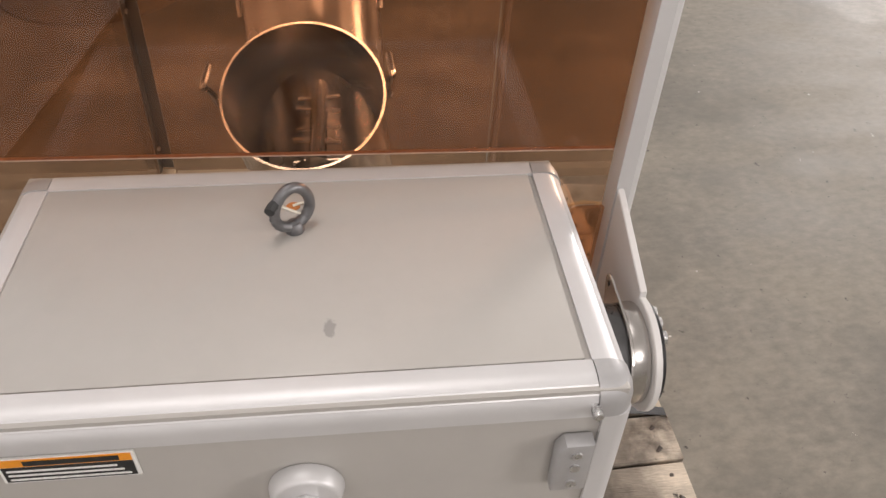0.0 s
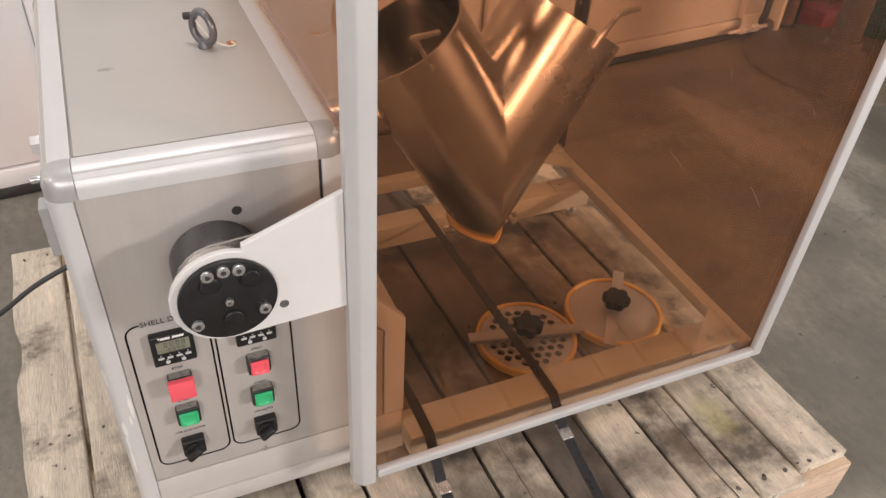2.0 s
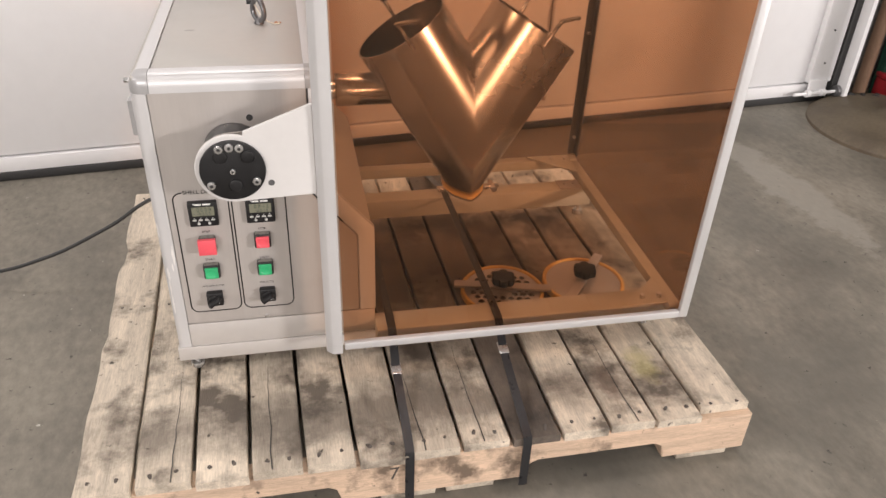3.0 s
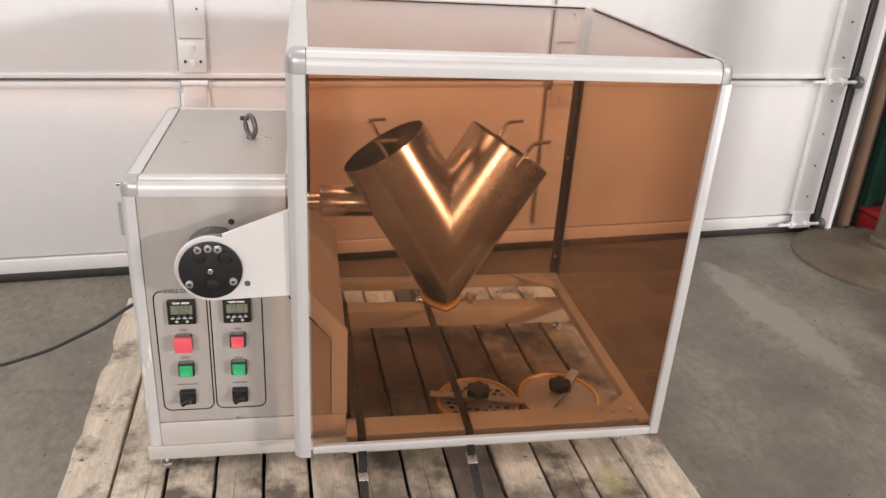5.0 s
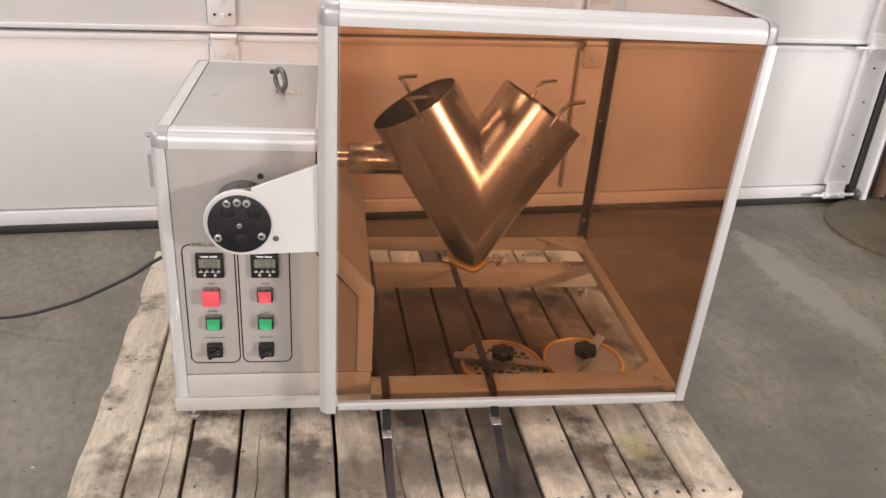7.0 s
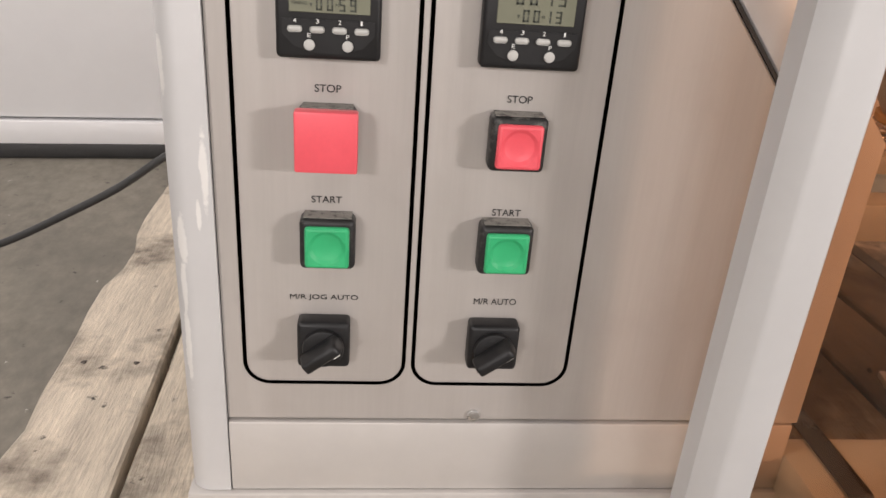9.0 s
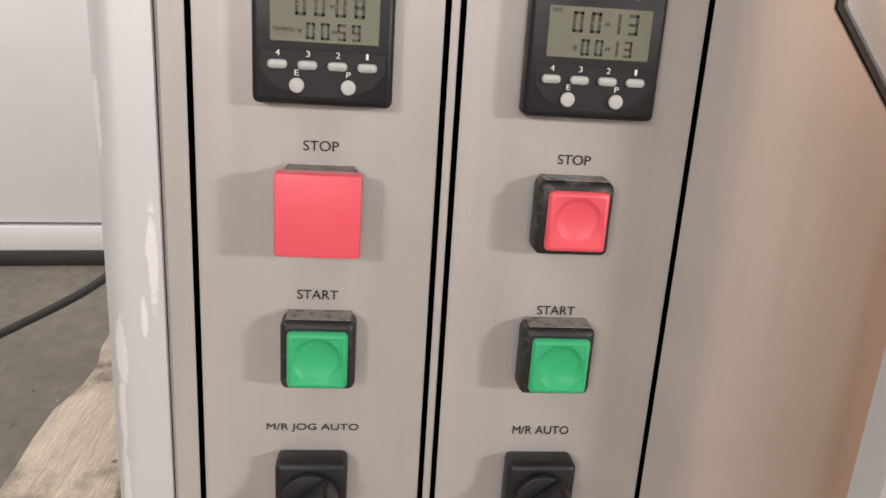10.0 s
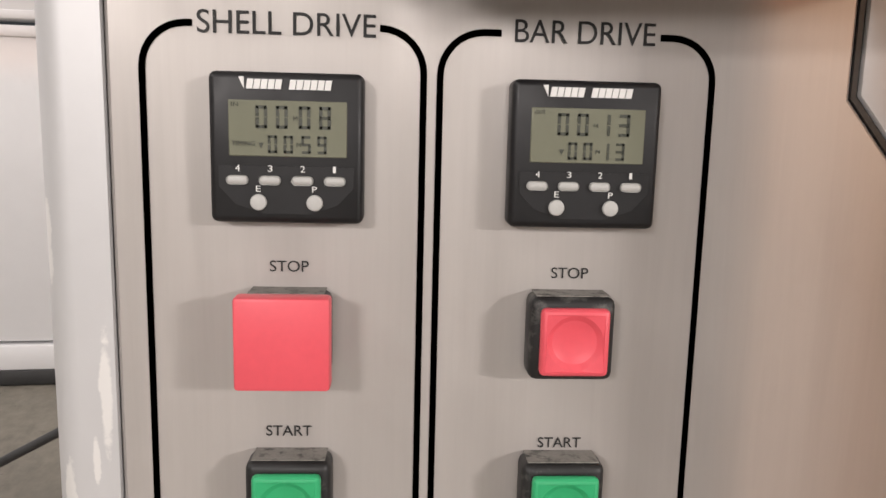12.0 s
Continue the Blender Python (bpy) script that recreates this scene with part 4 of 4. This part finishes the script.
T = Matrix.Translation((SX, SY, SZ)) @ pose(0, 0, 0, TILT, 0, 0)
shell = new("shell")
shell.parent = machine
shell.matrix_world = T
tagged(shell, "polished stainless steel V-shaped mixing shell, open ends up")
for side in (1, -1):
    leg = part("shell_leg", shell_leg(side), M_STEEL, shell, "open polished steel tube")
    x, z = -side * LEG * math.sin(ALPHA), WO + LEG * math.cos(ALPHA)
    ax, az = -side * math.sin(ALPHA), math.cos(ALPHA)
    hook = [(x - ax * 0.02, R + 0.003, z - az * 0.02), (x + ax * 0.012, R + 0.004, z + az * 0.012), (x + ax * 0.03, R + 0.008, z + az * 0.03),
            (x + ax * 0.036 + side * -0.004, R + 0.008, z + az * 0.036), (x + ax * 0.036 + 0.034, R + 0.006, z + az * 0.036 + 0.004)]
    bm = rod(smooth_line(hook, 5), 0.004, 8)
    part("lid_hook", bm, M_STEEL, shell, "bent steel lid hook")
    hook2 = [(a, -b, c) for a, b, c in hook]
    part("lid_hook", rod(smooth_line(hook2, 5), 0.004, 8), M_STEEL, shell, "bent steel lid hook")
part("outlet_gasket", prism(lens(1.10), WC - 0.007, WC - 0.0002, "z", 0.001, 1), M_GASKET, shell, "tan outlet gasket")
part("outlet_plate", prism(lens(1.12), WC - 0.011, WC - 0.0072, "z", 0.001, 1), M_STEEL, shell, "lens-shaped steel outlet cover")
bm = box(-0.055, 0.055, -0.009, 0.009, WC - 0.020, WC - 0.0115, 0.002)
cyl((0.05, 0, WC - 0.015), (0.08, 0, WC - 0.015), 0.005, seg=12, bm=bm)
cyl((0.066, -0.02, WC - 0.015), (0.066, 0.02, WC - 0.015), 0.006, seg=12, bm=bm)
part("outlet_clamp", bm, M_STEEL, shell, "steel clamp bar with wing screw")
bm = cyl((-0.262, 0, 0), (-0.135, 0, 0), 0.032, seg=40, bev=0.002)
part("shaft_sleeve", bm, M_STEEL, shell, "turned steel shaft sleeve")
part("drive_shaft", cyl((-0.318, 0, 0), (-0.26, 0, 0), 0.0185, seg=32), M_STEEL, shell)
bm = cyl((-0.15, 0, 0), (0.09, 0, 0), 0.012, seg=20)
for k in range(5):
    cyl((-0.1 + 0.04 * k, -0.03, 0), (-0.1 + 0.04 * k, 0.03, 0.01 * (k % 2)), 0.003, seg=8, bm=bm)
part("agitator_bar", bm, M_STEEL, shell, "steel agitator bar inside the shell")

# ---- things on and round the machine ----
eye = thing("lifting_eye", "grey steel lifting eye bolt on the cabinet top", "eye bolt")
ring = []
for k in range(28):
    a = k * 2 * math.pi / 28
    h = 0.0175 * math.cos(a) * (1 - 0.12 * math.sin(a))
    ring.append((0.213 - h * math.sin(radians(35)), 0.253 + h * math.cos(radians(35)), 0.7365 + 0.0195 * math.sin(a)))
part("ring", rod(ring, 0.0049, 12, True), M_DARKSTEEL, eye)
part("collar", cyl((0.213, 0.253, 0.711), (0.213, 0.253, 0.7205), 0.0092, 0.006, seg=20, bev=0.001), M_DARKSTEEL, eye)
bm = rod([(0.194, 0.270, 0.7462), (0.200, 0.268, 0.747), (0.206, 0.264, 0.7475)], 0.0045, 8)
part("clip", bm, M_RUBBER, eye, "black wire clip")
cordp = smooth_line([(0.204, 0.266, 0.748), (0.212, 0.256, 0.735), (0.222, 0.246, 0.722), (0.238, 0.242, 0.714), (0.249, 0.246, 0.7128), (0.246, 0.256, 0.7125)], 5)
solo("string", rod(cordp, 0.0013, 6), M_CORDW, "thin white string tied to the lifting eye", "string")
part("bore", cyl((0.246, 0.256, 0.7108), (0.246, 0.256, 0.7118), 0.0062, seg=18), M_RUST, cabinet, "rust-stained bore")

# side of the cabinet
latch = part("latch_block", prism([(0.027, 0.602), (0.055, 0.602), (0.055, 0.652), (0.049, 0.661), (0.027, 0.661)], X0 - 0.011, X0 + 0.003, "x", 0.002, 2), M_CAP, cabinet, "grey cast latch block")
for z in (0.650, 0.634, 0.613):
    part("screw", cyl((X0 - 0.0105, 0.040, z), (X0 - 0.0125, 0.040, z), 0.0042, seg=12), M_BOLT, cabinet)
gl = cyl((X0 + 0.004, 0.245, 0.615), (X0 - 0.012, 0.245, 0.615), 0.030, 0.026, seg=36, bev=0.003)
cyl((X0 - 0.012, 0.245, 0.615), (X0 - 0.026, 0.245, 0.615), 0.012, seg=6, bev=0.001, bm=gl)
part("round_boss", gl, M_ALU, cabinet, "round silver boss with hex bolt")
part("screw", cyl((X0 + 0.004, 0.243, 0.687), (X0 + 0.001, 0.243, 0.687), 0.0045, seg=12), M_BOLT, cabinet)
st = part("warning_sticker", box(X0 + 0.002, X0 + 0.0036, 0.361, 0.456, 0.647, 0.676), M_PRINT, cabinet, "orange and black warning sticker")
part("sticker_band", box(X0 + 0.0014, X0 + 0.002, 0.3635, 0.4535, 0.6665, 0.6745), M_ORANGE, cabinet)
part("sticker_text_field", box(X0 + 0.0014, X0 + 0.002, 0.3635, 0.4535, 0.6485, 0.6655), M_INK, cabinet)
for k in range(3):
    part("sticker_line", box(X0 + 0.0008, X0 + 0.0014, 0.367 + 0.004 * k, 0.4505, 0.6510 + 0.005 * k, 0.6526 + 0.005 * k), M_PRINT, cabinet)
lettering_side = box(X0 + 0.0008, X0 + 0.0014, 0.372, 0.437, 0.6680, 0.6730)
part("sticker_line", lettering_side, M_INK, cabinet)
bm = cyl((X0 + 0.002, 0.030, 0.694), (X0 - 0.010, 0.030, 0.694), 0.0036, seg=14, bev=0.0005)
for k in range(4):
    cyl((X0 - 0.002 - 0.002 * k, 0.030, 0.694), (X0 - 0.003 - 0.002 * k, 0.030, 0.694), 0.0041, seg=14, bm=bm)
part("knurled_stud", bm, M_BOLT, cabinet, "small knurled zinc stud")


def strap(x, name_label, sy, sz):
    s = thing("packing_strap", name_label, "strap", group="packing straps")
    yf = -0.289 + (x + 0.135) * 0.0087
    pts = [(x - 0.002, yf, 0.008), (x - 0.002, yf, 0.118), (x - 0.002, yf + 0.004, 0.1275), (x - 0.001, yf + 0.022, 0.1305), (x, sy, sz), (x, -0.05, 0.199), (x, -0.040, 0.2095), (x, 0.016, 0.2095),
           (x - 0.004, 0.25, 0.2100), (x - 0.008, 0.45, 0.2115), (x - 0.008, 0.503, 0.2115), (x - 0.008, 0.515, 0.203), (x - 0.008, 0.70, 0.140), (x - 0.008, 0.755, 0.1285)]
    part("band", ribbon(pts, 0.016, 0.001), M_STRAP, s)
    seal = box(-0.0095, 0.0095, -0.0014, 0.0014, -0.014, 0.014, 0.0006, 1)
    seal.transform(Matrix.Translation((x, sy - 0.001, sz + 0.001)) @ Matrix.Rotation(radians(-80), 4, "X"))
    part("seal", seal, M_BOLT, s, "crimped metal strap seal")


strap(0.416, "black plastic packing strap round the pallet and base beam", -0.097, 0.158)
strap(0.627, "black plastic packing strap round the pallet and base beam", -0.084, 0.171)


def lid(cx, cy, angle, holes):
    l = thing("shell_lid", "round steel lid with tan gasket and black star knob", "lid", group="shell lids on the pallet")
    z = 0.126
    r = 0.093
    bm = bmesh.new()
    prof = [(r - 0.008, 0), (r, 0), (r, 0.012), (r - 0.002, 0.014), (r - 0.006, 0.014), (r - 0.008, 0.012)]
    n = 64
    rings = [[bm.verts.new((cx + a * math.cos(2 * math.pi * k / n), cy + a * math.sin(2 * math.pi * k / n), z + b)) for a, b in prof] for k in range(n)]
    for k in range(n):
        p, q = rings[k], rings[(k + 1) % n]
        for j in range(len(prof)):
            bm.faces.new((p[j], q[j], q[(j + 1) % len(prof)], p[(j + 1) % len(prof)]))
    bmesh.ops.recalc_face_normals(bm, faces=bm.faces)
    part("gasket", bm, M_GASKET, l, "tan rubber gasket ring")
    bm = bmesh.new()

    def loop(x, y, rr, count):
        vs = [bm.verts.new((x + rr * math.cos(2 * math.pi * k / count), y + rr * math.sin(2 * math.pi * k / count), z + 0.010)) for k in range(count)]
        return [bm.edges.new((vs[k], vs[(k + 1) % count])) for k in range(count)]
    edges = loop(cx, cy, r - 0.0085, 48)
    wells = []
    if holes:
        for i in range(-4, 5):
            for j in range(-4, 5):
                hx = 0.0185 * (i + 0.5 * (j % 2))
                hy = 0.016 * j
                if 0.028 < math.hypot(hx, hy) < r - 0.020:
                    c, s = math.cos(angle), math.sin(angle)
                    lo = loop(cx + c * hx - s * hy, cy + s * hx + c * hy, 0.0068, 12)
                    wells += lo
                    edges += lo
    bmesh.ops.triangle_fill(bm, use_beauty=True, edges=edges)
    if wells:
        geo = bmesh.ops.extrude_edge_only(bm, edges=wells)
        for v in [g for g in geo["geom"] if isinstance(g, bmesh.types.BMVert)]:
            v.co.z -= 0.006
    part("disc", bm, M_PANEL, l, "flat steel disc with drilled holes" if holes else "flat steel disc")
    c, s = math.cos(angle), math.sin(angle)
    bar = box(-0.108, 0.108, -0.011, 0.011, z + 0.016, z + 0.023, 0.0015)
    bar.transform(Matrix.Translation((cx, cy, 0)) @ Matrix.Rotation(angle, 4, "Z"))
    part("clamp_bar", bar, M_PANEL, l)
    bm = cyl((cx, cy, z + 0.0225), (cx, cy, z + 0.034), 0.012, seg=20)
    for k in range(6):
        a = k * math.pi / 3 + 0.3
        cyl((cx + 0.016 * math.cos(a), cy + 0.016 * math.sin(a), z + 0.030), (cx + 0.016 * math.cos(a), cy + 0.016 * math.sin(a), z + 0.048), 0.0105, seg=14, bev=0.003, bm=bm)
    cyl((cx, cy, z + 0.030), (cx, cy, z + 0.049), 0.017, seg=20, bev=0.003, bm=bm)
    part("star_knob", bm, M_BLACK, l, "black star knob")


lid(0.690, 0.150, radians(-13), True)
lid(0.882, 0.155, radians(52), False)

# power cord from the back of the cabinet to the floor
cord = smooth_line([(0.03, 0.45, 0.30), (-0.085, 0.455, 0.248), (-0.16, 0.460, 0.196), (-0.225, 0.466, 0.158), (-0.295, 0.474, 0.120), (-0.362, 0.482, 0.092), (-0.43, 0.495, 0.066),
                    (-0.52, 0.53, 0.036), (-0.62, 0.60, 0.012), (-0.72, 0.70, 0.0055), (-0.95, 0.95, 0.0055), (-1.6, 1.05, 0.0055)], 8)
solo("power_cord", rod(cord, 0.0045, 10), M_CORD, "black power cord hanging to the concrete floor", "cord")

# pedestal base beside the door
ped = thing("pedestal", "brown cast-iron pedestal with a round domed base, on the floor", "pedestal stand")
CX, CY = 2.50, 1.12
prof = [(0.0, 0.075), (0.055, 0.075), (0.07, 0.060), (0.10, 0.052), (0.25, 0.038), (0.305, 0.026), (0.325, 0.010), (0.327, 0.0)]
bm = bmesh.new()
n = 56
rings = [[bm.verts.new((CX + a * math.cos(2 * math.pi * k / n), CY + a * math.sin(2 * math.pi * k / n), b)) for a, b in prof[1:]] for k in range(n)]
for k in range(n):
    p, q = rings[k], rings[(k + 1) % n]
    for j in range(len(prof) - 2):
        bm.faces.new((p[j], p[j + 1], q[j + 1], q[j]))
bmesh.ops.recalc_face_normals(bm, faces=bm.faces)
part("base", bm, M_IRON, ped)
part("column", cyl((CX, CY, 0.05), (CX, CY, 1.05), 0.050, seg=32), M_IRON, ped)
part("collar", cyl((CX, CY, 0.07), (CX, CY, 0.10), 0.062, seg=32, bev=0.004), M_IRON, ped)

# things beside the door and farther off
PY = 1.43
solo("brown_pipe", cyl((2.545, PY, 0.0), (2.545, PY, 3.6), 0.024, seg=20), M_BROWN, "brown painted vertical pipe on the wall", "pipe")
board = thing("steel_sheet", "dark green steel sheet standing against the wall", "metal sheet")
part("sheet", box(2.63, 3.5, 1.455, 1.475, 0.0, 2.1, 0.002), M_DKGREEN, board)
part("stiffener", box(2.63, 2.665, 1.430, 1.4545, 0.0, 2.1, 0.002), M_DKGREEN, board)
crate = thing("red_tool_box", "red painted metal box on the floor by the wall", "metal box")
part("body", box(2.62, 2.86, 1.33, 1.45, 0.0, 0.085, 0.006), M_REDBOX, crate)
part("lid", box(2.616, 2.864, 1.326, 1.454, 0.086, 0.105, 0.006), M_REDBOX, crate)
part("handle", rod([(2.70, 1.39, 0.105), (2.70, 1.39, 0.125), (2.78, 1.39, 0.125), (2.78, 1.39, 0.105)], 0.006), M_DARKSTEEL, crate)
tank = thing("green_cylinder", "dark green steel cylinder standing by the wall", "gas cylinder")
part("body", cyl((2.83, 1.22, 0.0), (2.83, 1.22, 1.25), 0.085, seg=32, bev=0.02), M_DKGREEN, tank)
part("neck", cyl((2.83, 1.22, 1.25), (2.83, 1.22, 1.34), 0.03, 0.02, seg=20), M_DKGREEN, tank)
chainpts = [(2.45 + 0.012 * k, 1.37 + 0.02 * math.sin(k * 1.1), 0.012 + 0.02 * abs(math.sin(k * 0.8))) for k in range(14)]
solo("cable_heap", rod(smooth_line(chainpts, 3), 0.012, 8), M_RUBBER, "dark heap of cable on the floor by the wall", "cable")
post = thing("steel_column", "grey-green painted square steel column with base plate", "column")
part("shaft", box(2.70, 2.82, -0.05, 0.07, 0.012, 5.0, 0.006), M_COLUMN, post)
part("base_plate", box(2.66, 2.86, -0.09, 0.11, 0.0, 0.012, 0.002), M_COLUMN, post)
bin_ = thing("dark_crate", "dark brown slatted crate on the concrete floor", "crate")
for k in range(4):
    part("slat", box(3.45, 3.47, -1.25, -0.35, 0.02 + 0.12 * k, 0.12 + 0.12 * k, 0.003), M_DARKWOOD, bin_)
    part("slat", box(3.47, 4.3, -0.37, -0.35, 0.02 + 0.12 * k, 0.12 + 0.12 * k, 0.003), M_DARKWOOD, bin_)
part("floor_board", box(3.47, 4.3, -1.25, -0.37, 0.0, 0.02), M_DARKWOOD, bin_)
for x, y in ((3.47, -0.42), (3.47, -1.25), (4.25, -0.42)):
    part("corner_post", box(x, x + 0.05, y, y + 0.05, 0.02, 0.5, 0.003), M_DARKWOOD, bin_)
